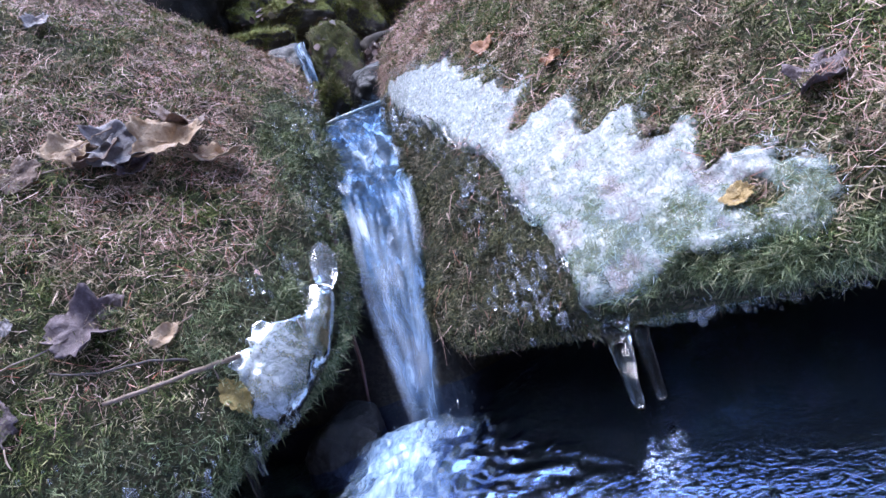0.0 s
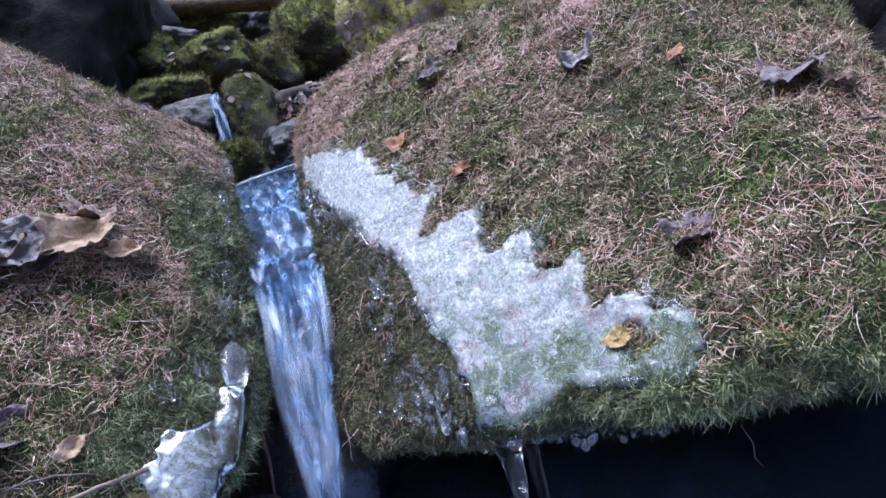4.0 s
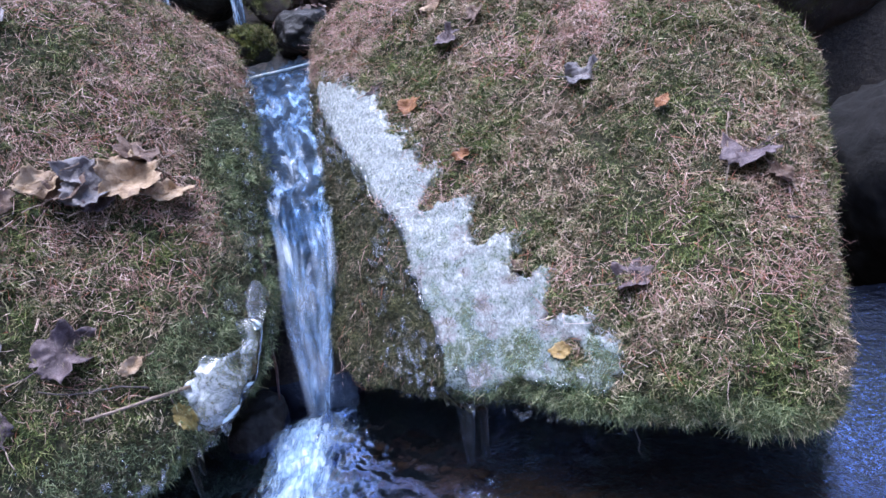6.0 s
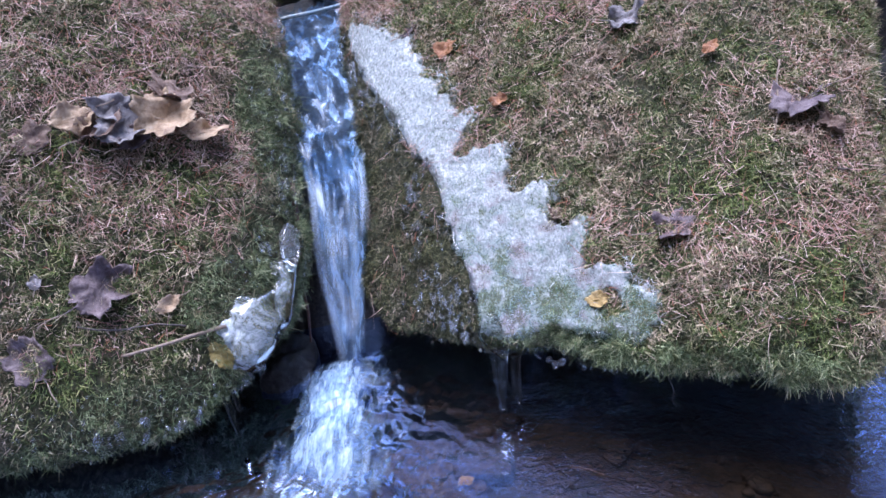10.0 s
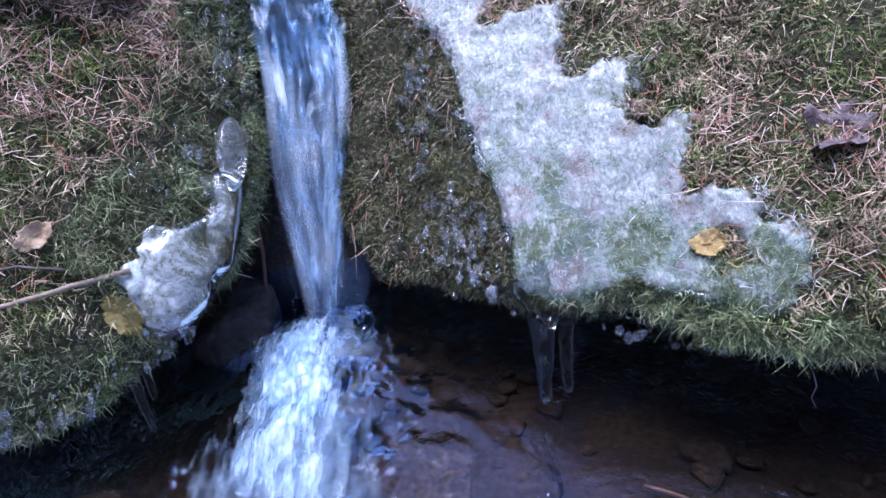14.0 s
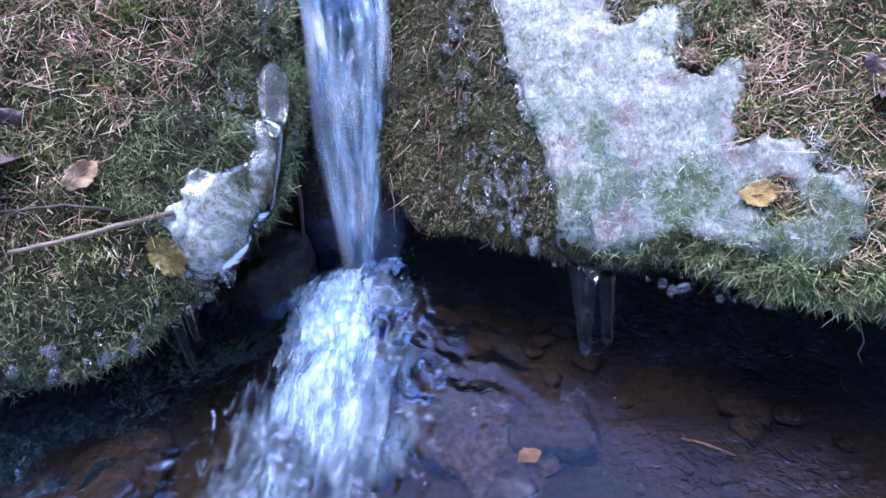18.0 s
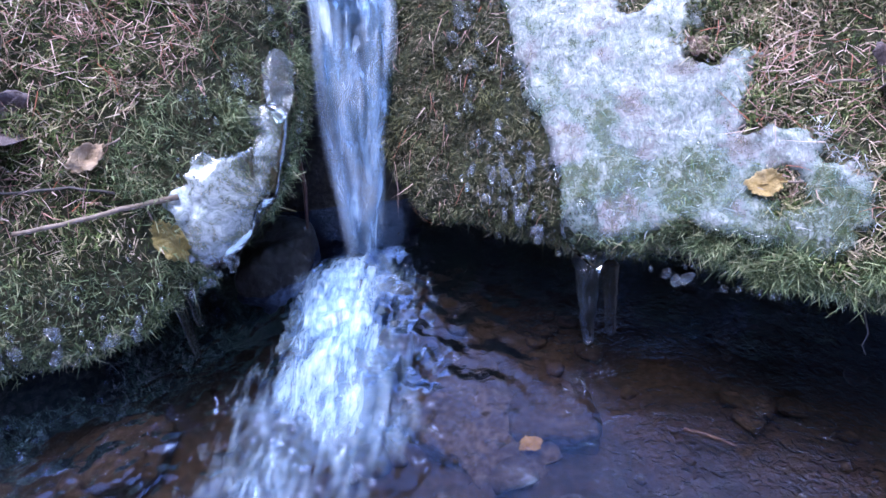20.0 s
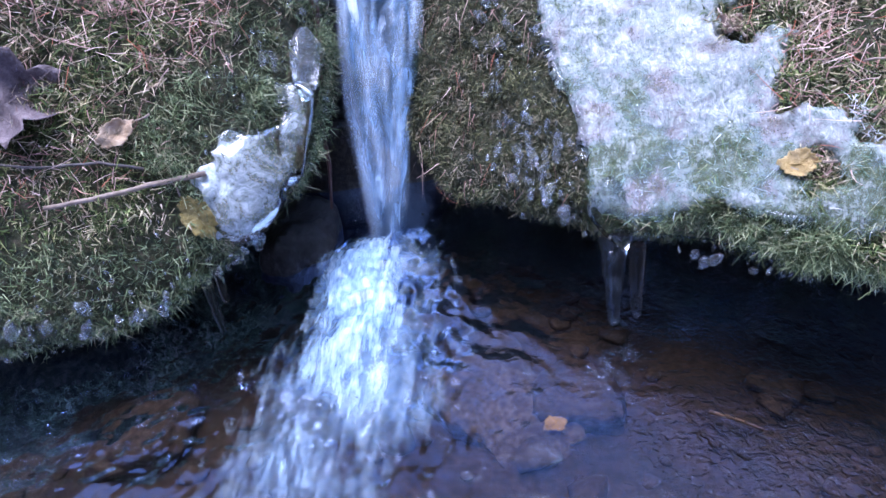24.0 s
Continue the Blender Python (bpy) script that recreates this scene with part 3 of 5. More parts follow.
TEETH = [0.02, 0.027, 0.059, 0.085, 0.060, 0.045, 0.064, 0.042, 0.065, 0.035, 0.033, 0.060, 0.03, -0.01, -0.014, 0.01, 0.048, 0.048, 0.028, 0.008, 0.002, 0.045, 0.057, 0.057, 0.04, 0.022, 0.018, 0.025, 0.045, 0.068, 0.048, 0.018, 0.002, 0.018, 0.038, 0.04, 0.03, 0.042, 0.036, 0.01]
ICE_HIGH = np.interp(ICE_RUN, TEETH_RUN, TEETH)


def ice_inside(p):
    """How far inside the sheet of ice a place is, in metres; negative outside."""
    d = np.asarray(p) - ICE_O
    a, b = d @ ICE_E1, d @ ICE_E2
    jag = 0.010 * wobble(np.stack([a * 1.6, b * 0.5, 0 * a], -1), 38, 2) + 0.009 * wobble(np.stack([a, b, 0 * a], -1), 90, 2) + 0.007 * wobble(np.stack([a, b, 0 * a + 2.0], -1), 210, 2)
    low, high = np.interp(a, ICE_RUN, ICE_LOW), np.interp(a + 0.006 * wobble(np.stack([a, b, 0 * a], -1), 60, 2), TEETH_RUN, TEETH)
    ends = np.minimum(a - ICE_RUN[0], ICE_RUN[-1] - a)
    hole = np.minimum(np.hypot((a - 0.346) / 1.2, b + 0.008) - 0.016, np.hypot((a - 0.172) / 0.8, b - 0.030) - 0.010)
    return np.minimum(np.minimum(np.minimum(b - low + 0.3 * jag, high - b + 0.7 * jag), ends + jag), hole + 0.4 * jag)


def ice_patch(name, body, origin, e1, e2, a, b, inside, thick, lip, mat, label, relief=1.0):
    """A sheet of ice on a body, where inside() is above nought; thick: its thickness away from the edge."""
    A, B = np.meshgrid(a, b, indexing="ij")
    p = body.on(origin + A[..., None] * e1 + B[..., None] * e2)
    for _ in range(2):
        d = p - origin
        p = body.on(p + (A - d @ e1)[..., None] * e1 + (B - d @ e2)[..., None] * e2)
    ins = inside(p)
    n = body.normal(p)
    full = np.clip(ins / 0.016, 0, 1)
    rise = thick * full ** 0.7 + 0.12 * relief * thick * wobble(p, 22, 3, 0.5) * full + 0.05 * relief * thick * wobble(p, 130, 2) * full - 0.001
    rise = rise + lip * np.clip(1 - ins / 0.02, 0, 1) * (B < np.median(b) + 0.3 * np.ptp(b))
    top = p + n * rise[..., None]
    top[ins < 0] = p[ins < 0] - 0.004 * n[ins < 0]
    faces = [f for f in grid_faces(*A.shape) if max(ins.ravel()[list(f)]) > 0]
    used = sorted({i for f in faces for i in f})
    index = {i: k for k, i in enumerate(used)}
    ob = mesh_object(name, top.reshape(-1, 3)[used], [[index[i] for i in f] for f in faces], mat)
    return tagged(ob, label, "ice")


ice_sheet = ice_patch("ice_sheet", RIGHT, ICE_O, ICE_E1, ICE_E2, np.arange(-0.51, 0.424, 0.003), np.arange(-0.2, 0.1, 0.003), ice_inside, 0.009, 0.005, FROST,
          "milky white sheet of ice frozen over the moss")


def capsule(p, a, b, ra, rb):
    """How far inside a rounded bar from a to b a place is."""
    a, b = np.array(a), np.array(b)
    t = np.clip(((p - a) @ (b - a)) / ((b - a) @ (b - a)), 0, 1)
    return ra + (rb - ra) * t - np.linalg.norm(p - a - t[..., None] * (b - a), axis=-1)


def left_ice(p):
    jag = 0.007 * wobble(p, 60, 3)
    lobe = np.maximum(capsule(p, (-0.168, -0.026, 0.165), (-0.185, -0.056, 0.125), 0.041, 0.038), capsule(p, (-0.208, -0.056, 0.160), (-0.208, -0.072, 0.118), 0.020, 0.018))
    return np.maximum(lobe + jag, capsule(p, (-0.145, -0.010, 0.155), (-0.132, 0.048, 0.203), 0.026, 0.021))


lo = np.array([-0.17, -0.02, 0.17])
ln = LEFT.normal(lo)
l1 = np.cross((0, 0, 1.0), ln)
l1 /= np.linalg.norm(l1)
ice_lobe = ice_patch("ice_lobe", LEFT, lo, l1, np.cross(ln, l1), np.arange(-0.11, 0.11, 0.003), np.arange(-0.12, 0.13, 0.003), left_ice, 0.016, 0.003, FROST_CLEAR,
          "lobe of half-clear ice frozen over moss at the water's edge", 0.3)


# ---- moss and needles on the boulders ----
def front(p, n):
    return (n[:, 1] < 0.55) & (p[:, 1] < 0.75) & (p[:, 2] > 0.03)


def left_keep(p, n):
    return front(p, n) & (p[:, 0] > -0.85) & (left_ice(p) < 0.003) & (capsule(p, (-0.134, 0.098, 0.262), (-0.130, 0.045, 0.203), 0.016, 0.014) < 0)


def ice_ab(p):
    d = p - ICE_O
    return d @ ICE_E1, d @ ICE_E2


def stream_side(p):
    """The wet flank of the right boulder, between the ice and the fall."""
    a, b = ice_ab(p)
    return (b < np.interp(a, ICE_RUN, ICE_LOW) + 0.004 * wobble(p, 25)) & (a < 0.25)


def above_ice(p):
    a, b = ice_ab(p)
    return (b > np.interp(a, ICE_RUN, ICE_HIGH) + 0.004) | ((a > 0.40) & (p[:, 2] > 0.16))


def right_top(p, n):
    return front(p, n) & ~stream_side(p) & (p[:, 0] < 1.0) & (ice_inside(p) < 0.008) & (p[:, 2] > 0.07)


def right_flank(p, n):
    return (n[:, 1] < 0.6) & stream_side(p) & (p[:, 2] > 0.05) & (p[:, 1] < 0.7)


def left_fringe(p, n):
    return left_keep(p, n) & (p[:, 2] < 0.15) & (p[:, 2] > 0.045) & (n[:, 2] < 0.25) & (p[:, 1] < 0.1)


def right_fringe(p, n):
    return (p[:, 2] < 0.17) & (p[:, 2] > 0.085) & (n[:, 2] < 0.3) & (p[:, 1] < 0.05) & (p[:, 0] > -0.02) & (ice_inside(p) < 0.0)


def left_needles(p, n):
    return left_keep(p, n) & (n[:, 2] > 0.05) & (p[:, 2] > 0.17 + 0.02 * wobble(p, 9)) & (p[:, 0] < -0.19 + 0.07 * wobble(p, 9, 4))


def right_needles(p, n):
    return front(p, n) & ~stream_side(p) & (ice_inside(p) < 0.010) & (n[:, 2] > 0.15) & (p[:, 2] > 0.17 + 0.02 * wobble(p, 9))


def left_damp(p, n):
    return (p[:, 2] < 0.14 + 0.035 * wobble(p, 10, 3)) | (p[:, 0] > -0.225 + 0.075 * wobble(p, 9, 4) + 0.25 * np.maximum(p[:, 2] - 0.36, 0))


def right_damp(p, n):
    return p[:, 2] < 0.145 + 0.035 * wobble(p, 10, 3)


tagged(moss("damp_moss", LEFT, 125000, 13, lambda p, n: left_keep(p, n) & left_damp(p, n), DEEP, 0.0056, 0.0013, 1.0, 0.4, 0.9, 0.015), "deep green damp moss on the boulder beside the fall", "moss", kind="stuff")
tagged(moss("moss_carpet", LEFT, 195000, 3, lambda p, n: left_keep(p, n) & ~left_damp(p, n), BLADES, 0.0066, 0.0015, 1.0, 0.4), "carpet of green and straw-coloured moss on the boulder", "moss", kind="stuff")
# The overhang's shade is put into this moss by the darker strand colour.
tagged(moss("lip_shade_moss", RIGHT, 26000, 15, lambda p, n: right_top(p, n) & right_damp(p, n) & (n[:, 2] > -0.10) & (p[:, 2] < 0.118 + 0.01 * wobble(p, 20, 2)), GREEN_FRINGE, 0.0055, 0.0010, 0.9, 0.6, 0.7, 0.007), "moss under the lip of the boulder, coloured dark for the overhang's shade", "moss", kind="stuff")
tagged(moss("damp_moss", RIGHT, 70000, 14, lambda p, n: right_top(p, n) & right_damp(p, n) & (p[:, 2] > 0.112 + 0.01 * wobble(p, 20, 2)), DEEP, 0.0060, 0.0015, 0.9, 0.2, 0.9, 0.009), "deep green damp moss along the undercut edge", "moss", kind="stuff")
tagged(moss("moss_carpet", RIGHT, 300000, 4, lambda p, n: right_top(p, n) & ~right_damp(p, n), BLADES, 0.0068, 0.0015, 1.0, 0.4), "carpet of green and straw-coloured moss on the boulder", "moss", kind="stuff")
tagged(moss("moss_under_ice", LEFT, 5000, 12, lambda p, n: front(p, n) & (left_ice(p) > 0.0), BLADES, 0.006, 0.0012, 0.8, 0.5, 0.6, 0.002), "green moss frozen under clear ice", "moss", kind="stuff")
tagged(moss("wet_moss", RIGHT, 120000, 5, right_flank, WET_BLADES, 0.0046, 0.0013, 1.2, 0.7, 0.7, 0.008), "dark wet moss on the flank beside the fall", "moss", kind="stuff")
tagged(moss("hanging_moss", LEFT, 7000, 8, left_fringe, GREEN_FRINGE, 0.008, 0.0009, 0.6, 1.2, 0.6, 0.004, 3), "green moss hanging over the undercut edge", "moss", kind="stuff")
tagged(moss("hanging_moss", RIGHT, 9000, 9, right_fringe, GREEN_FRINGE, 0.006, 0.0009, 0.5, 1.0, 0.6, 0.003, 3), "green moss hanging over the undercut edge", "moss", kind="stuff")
tagged(fallen_needles("fallen_needles", LEFT, 22000, 6, left_needles), "dry pinkish pine needles lying on the moss", "pine needles", kind="stuff")
tagged(fallen_needles("fallen_needles", RIGHT, 34000, 7, right_needles), "dry pinkish pine needles lying on the moss", "pine needles", kind="stuff")
tagged(fallen_needles("fallen_needles", LEFT, 10000, 26, lambda p, n: left_needles(p, n) & (p[:, 1] > 0.1)), "dry pinkish pine needles lying on the moss", "pine needles", kind="stuff")
tagged(fallen_needles("fallen_needles", RIGHT, 30000, 27, lambda p, n: right_needles(p, n) & (p[:, 1] > 0.12)), "dry pinkish pine needles lying on the moss", "pine needles", kind="stuff")
tagged(fallen_needles("wet_needles", RIGHT, 600, 17, lambda p, n: right_flank(p, n) & (p[:, 1] < 0.4), 0.030, 1.0), "pale wet pine needles clinging to the dark flank", "pine needles", kind="stuff")
tagged(moss("moss_in_ice", RIGHT, 16000, 19, lambda p, n: ice_inside(p) > -0.004, BLADES, 0.006, 0.0012, 1.0, 0.5, 0.7, 0.005), "green moss tips showing through thin ice", "moss", kind="stuff")
frost = fallen_needles("frost", RIGHT, 9000, 18, lambda p, n: ice_inside(p) > 0.003, 0.010, 0.2, FIBRES)
tagged(frost, "white frozen fibres in the ice", "", "", "stuff")
frost.parent = ice_sheet
frost = fallen_needles("frosted_edge", RIGHT, 7000, 28, lambda p, n: (ice_inside(p) > -0.010) & (ice_inside(p) < 0.006) & above_ice(p) & (p[:, 2] > 0.17), 0.013, 0.1, FIBRES)
tagged(frost, "frosted needles and moss tips along the edge of the ice", "", "", "stuff")
frost.parent = ice_sheet


def edge_run(a0, a1, count):
    """Places along the lower edge of the sheet of ice."""
    a = np.linspace(a0, a1, count)
    b = np.interp(a, ICE_RUN, ICE_LOW) + 0.004
    p = RIGHT.on(ICE_O + a[:, None] * ICE_E1 + b[:, None] * ICE_E2)
    for _ in range(2):
        d = p - ICE_O
        p = RIGHT.on(p + (a - d @ ICE_E1)[:, None] * ICE_E1 + (b - d @ ICE_E2)[:, None] * ICE_E2)
    return p, RIGHT.normal(p)


def ice_rim(a0, a1, count, r0, seed):
    """The rounded glassy lip in which the sheet ends, swelling and thinning along its run."""
    p, n = edge_run(a0, a1, count)
    spin = 10
    along = np.gradient(p, axis=0)
    along /= np.linalg.norm(along, axis=1, keepdims=True)
    side = np.cross(along, n)
    f = np.linspace(0, 1, count)
    r = r0 * np.clip(1 + 0.75 * wobble(p + seed, 45, 3), 0.35, 1.9) * np.minimum(1, 12 * f * (1 - f) + 0.1)
    c = p + n * (0.004 + 0.3 * r)[:, None] + 0.004 * side * wobble(p + 3.0 + seed, 30, 2)[:, None]
    rings = [c + r[:, None] * (math.cos(2 * math.pi * k / spin) * n * 0.9 + math.sin(2 * math.pi * k / spin) * side) for k in range(spin)]
    verts = np.stack(rings, 1).reshape(-1, 3)
    ob = mesh_object("rim", verts, grid_faces(count, spin, True), ICE, ice_sheet)
    return tagged(ob, "glassy rounded lip of clear ice")


ice_rim(-0.42, -0.06, 110, 0.0055, 0.0)
ice_rim(-0.07, 0.205, 100, 0.0058, 1.7)
ice_rim(0.29, 0.412, 60, 0.0038, 4.1)


def tongue():
    """The clear tongue of ice under the sheet, from which the broad icicle grows."""
    bm = bmesh.new()
    bmesh.ops.create_uvsphere(bm, u_segments=24, v_segments=16, radius=1.0)
    for v in bm.verts:
        x, y, z = v.co
        wide = 1.0 - 0.42 * max(0.0, -z) + 0.12 * z
        v.co = (0.030 * x * wide, 0.013 * y, 0.036 * z + 0.003 * math.sin(5 * x + 3 * z))
    ob = part("tongue", bm, ICE, ice_sheet, "clear glassy tongue of ice at the lowest point")
    ob.matrix_world = Matrix.Translation((0.203, -0.080, 0.118)) @ pose(0, 0, 0, -34, 0, 8)
    return ob


tongue()


def sparkle(name, body, count, seed, keep, small, big, label):
    """Tiny beads of ice and melt water strewn through the moss."""
    rs = np.random.RandomState(seed)
    p, n = body.scatter(count, seed, keep)
    bm = bmesh.new()
    bmesh.ops.create_icosphere(bm, subdivisions=1, radius=1.0)
    ball = np.array([v.co for v in bm.verts])
    tri = np.array([[v.index for v in f.verts] for f in bm.faces])
    bm.free()
    k = len(p)
    size = rs.uniform(small, big, k) * (0.5 + rs.uniform(size=k) ** 3)
    long = 1 + 0.9 * rs.uniform(size=k) ** 2
    verts = (p + n * (0.004 + 0.006 * rs.uniform(size=(k, 1))))[:, None] + ball[None] * size[:, None, None] * np.stack([0 * long + 1, 0 * long + 1, long], -1)[:, None]
    faces = (np.arange(k)[:, None, None] * len(ball) + tri[None]).reshape(-1, 3)
    return tagged(mesh_object(name, verts.reshape(-1, 3), faces, BEAD_ICE), label, "ice", kind="stuff")


sparkle("ice_drops", LEFT, 1500, 51, lambda p, n: left_keep(p, n) & (p[:, 0] > -0.20 + 0.03 * wobble(p, 12, 2)) & (p[:, 1] < 0.6), 0.0010, 0.0026, "tiny beads of ice strewn through the damp moss")
sparkle("ice_drops", LEFT, 900, 52, lambda p, n: left_keep(p, n) & (p[:, 2] < 0.15) & (p[:, 0] > -0.5) & (n[:, 1] < 0.2), 0.0010, 0.0030, "tiny frozen drops strewn through the mossy fringe")
sparkle("ice_drops", RIGHT, 450, 53, lambda p, n: right_flank(p, n) & (ice_inside(p) > -0.045) & (p[:, 1] > -0.1), 0.0010, 0.0030, "tiny beads of ice along the lower edge of the ice")
sparkle("ice_drops", RIGHT, 700, 54, lambda p, n: right_top(p, n) & (np.abs(ice_inside(p)) < 0.03), 0.0008, 0.0018, "tiny beads of ice strewn through the moss")


# ---- ground and stream bed ----
def ground_height(x, y):
    shift = y - 0.14 * np.clip((x + 0.02) / 0.2, 0, 1)
    run = np.array([-9, -2.2, -1.3, -0.9, 0.15, 0.20, 0.245, 0.3, 0.5, 0.75, 1.0, 1.2, 1.6, 2.5, 5, 12, 60])
    rise = np.array([1.6, 0.25, 0.05, -0.06, -0.06, 0.02, 0.16, 0.26, 0.38, 0.43, 0.48, 0.60, 0.80, 1.2, 2.2, 4.5, 12])
    z = np.interp(shift, run, rise)
    side = np.maximum(np.abs(x - 0.15) - 1.0, 0)
    z = z - 0.65 * np.exp(-((x - 1.25) / 0.30) ** 2) * np.clip(y / 0.2, 0, 1) * np.clip((1.0 - y) / 0.2, 0, 1)
    z = z + 0.45 * side ** 1.1
    q = np.stack([x, y, 0 * x], -1)
    return z + 0.012 * wobble(q, 6, 4) + 0.006 * wobble(q, 30, 3)


def ground_sheet():
    def spaced(lo, hi, fine_lo, fine_hi, fine):
        mid = np.arange(fine_lo, fine_hi, fine)
        return np.r_[fine_lo - np.geomspace(fine, fine_lo - lo, 40)[::-1], mid, fine_hi + np.geomspace(fine, hi - fine_hi, 40)]
    xs, ys = spaced(-60, 60, -0.9, 1.1, 0.011), spaced(-60, 60, -0.5, 1.5, 0.013)
    X, Y = np.meshgrid(xs, ys, indexing="ij")
    Z = ground_height(X, Y)
    ob = mesh_object("ground", np.stack([X, Y, Z], -1).reshape(-1, 3), grid_faces(*X.shape), BED)
    return tagged(ob, "brown stony stream bed and forest floor", "ground", kind="structure")


ground_sheet()


def sky_screen():
    """An unseen dark ring for wooded slopes, under the open sky, limiting its light."""
    rows, cols = 24, 160
    verts = []
    for i in range(rows):
        for j in range(cols):
            a = 2 * math.pi * j / cols
            r = 9 + 0.9 * math.sin(3 * a) + 0.12 * i
            az = math.degrees(math.remainder(math.pi / 2 - a, 2 * math.pi))
            # Rim lowered here so the pool mirrors sky; raised behind to cut front light.
            gap = math.exp(-((az - 14) / 27) ** 2)
            h = -1 + i / (rows - 1) * (13 - 4.6 * gap + 4.0 * max(0.0, -math.sin(a)) ** 2 + 1.6 * math.sin(7 * a + 1) + 1.2 * math.sin(23 * a))
            verts.append((r * math.cos(a), r * math.sin(a), h))
    ob = mesh_object("backdrop", verts, grid_faces(rows, cols, True), FOREST)
    return tagged(ob, "unseen dark ring standing for wooded slopes, added to limit the skylight", "forest", kind="structure")


sky_screen()


# ---- water ----
def pool():
    xs = np.r_[np.linspace(-1.1, -0.46, 34), np.arange(-0.45, 0.75, 0.0032), np.linspace(0.76, 1.3, 40)]
    ys = np.r_[np.linspace(-1.25, -0.56, 60), np.arange(-0.55, 0.25, 0.0034)]
    X, Y = np.meshgrid(xs, ys, indexing="ij")
    q = np.stack([X, Y, 0 * X], -1)
    q = q + 0.012 * np.stack([wobble(q + 2.0, 14, 2), wobble(q + 9.0, 14, 2), 0 * X], -1)
    d = np.hypot(X + 0.06, Y - 0.02)
    run = X + 0.07 + 0.30 * np.minimum(Y, 0)
    churn = np.exp(-(run / 0.13) ** 2) * np.clip((0.08 - Y) / 0.05, 0, 1) * np.exp(np.minimum(Y, 0) / 0.8)
    wash = np.exp(-((X - 0.08 - 0.1 * Y) / 0.10) ** 2) * np.clip((0.02 - Y) / 0.06, 0, 1)
    left = np.exp(-((X + 0.24) / 0.10) ** 2) * np.clip((-0.16 - Y) / 0.08, 0, 1)
    side = np.exp(-((X - 0.31) / 0.17) ** 2) * np.clip((-0.13 - Y) / 0.10, 0, 1)
    turn = np.stack([X * 0.75 + Y * 0.66, (Y * 0.75 - X * 0.66) * 0.45, 0 * X], -1)
    Z = 0.0003 * wobble(q, 40, 3) + 0.0022 * churn * wobble(q * [1.3, 0.7, 1], 60, 3, 0.6) + 0.0015 * wash * wobble(turn, 75, 3) + 0.0011 * left * wobble(q * [1.0, 1.3, 1], 62, 3)
    Z = Z + side * (0.0003 * wobble(q * [1, 1.25, 1], 120, 2) + 0.0002 * wobble(q + 4.0, 240, 1)) + 0.0005 * np.sin(80 * d + 3 * wobble(q, 12, 2)) * np.exp(-d / 0.16)
    ob = mesh_object("water", np.stack([X, Y, Z], -1).reshape(-1, 3), grid_faces(*X.shape), POOL)
    return tagged(ob, "clear rippled pool below the fall mirroring the sky", "water", kind="structure")


pool()


def flow_line(ys, zs, ls, rs_, rows):
    """The run of a sheet of water: y, z, its left and right edge and the way gone, at even steps."""
    s = np.linspace(0, len(ys) - 1, rows)
    k = np.arange(len(ys))
    w = max(3, rows // 40) * 2 + 1
    y, z, l, r = (np.convolve(np.pad(np.interp(s, k, v), w // 2, "edge"), np.ones(w) / w, "valid") for v in (ys, zs, ls, rs_))
    return y, z, l, r, np.r_[0, np.cumsum(np.hypot(np.diff(y), np.diff(z)))]


def water_sheet(parent, name, ys, zs, ls, rs_, rows, cols, bulge, mat, ahead=0.0, shift=0.0):
    """A sheet of moving water along a line of places, drawn out along its flow."""
    y, z, l, r, run = flow_line(ys, zs, ls, rs_, rows)
    u = np.linspace(0, 1, cols)
    edge = np.stack([run, 0 * run, 0 * run + shift], -1)
    l = l + 0.45 * bulge * wobble(edge, 16, 3)
    r = r + 0.45 * bulge * wobble(edge + 7.0, 16, 3)
    X = l[:, None] + (r - l)[:, None] * u
    slope = np.gradient(y) / (np.hypot(np.gradient(y), np.gradient(z)) + 1e-9)
    steep = 1 - np.abs(slope)
    Y = np.repeat(y[:, None], cols, 1) - ahead * (0.2 + 0.8 * steep)[:, None]
    Z = np.repeat(z[:, None], cols, 1) + ahead * np.abs(slope)[:, None]
    q = np.stack([X * 3.0 + shift, np.repeat(run[:, None], cols, 1) * 0.8, 0 * X], -1)
    lump = wobble(q, 22, 4, 0.6) * np.minimum(1, 4 * u * (1 - u))
    arch = 0.6 * bulge * (4 * u * (1 - u))
    Z = Z + (bulge * lump + arch * 0.6) * np.abs(slope)[:, None]
    Y = Y - (bulge * lump * 0.7 + arch * 0.8) * (0.3 + 0.7 * steep)[:, None]
    ob = mesh_object(name, np.stack([X, Y, Z], -1).reshape(-1, 3), grid_faces(rows, cols), mat, parent)
    set_uv(ob, np.stack([np.repeat(u[None], rows, 0), np.repeat(run[:, None], cols, 1) * 2.0 + shift], -1).reshape(-1, 2))
    set_uv(ob, np.stack([np.repeat(u[None], rows, 0), np.repeat(run[:, None], cols, 1) / run[-1]], -1).reshape(-1, 2), "Run")
    return ob


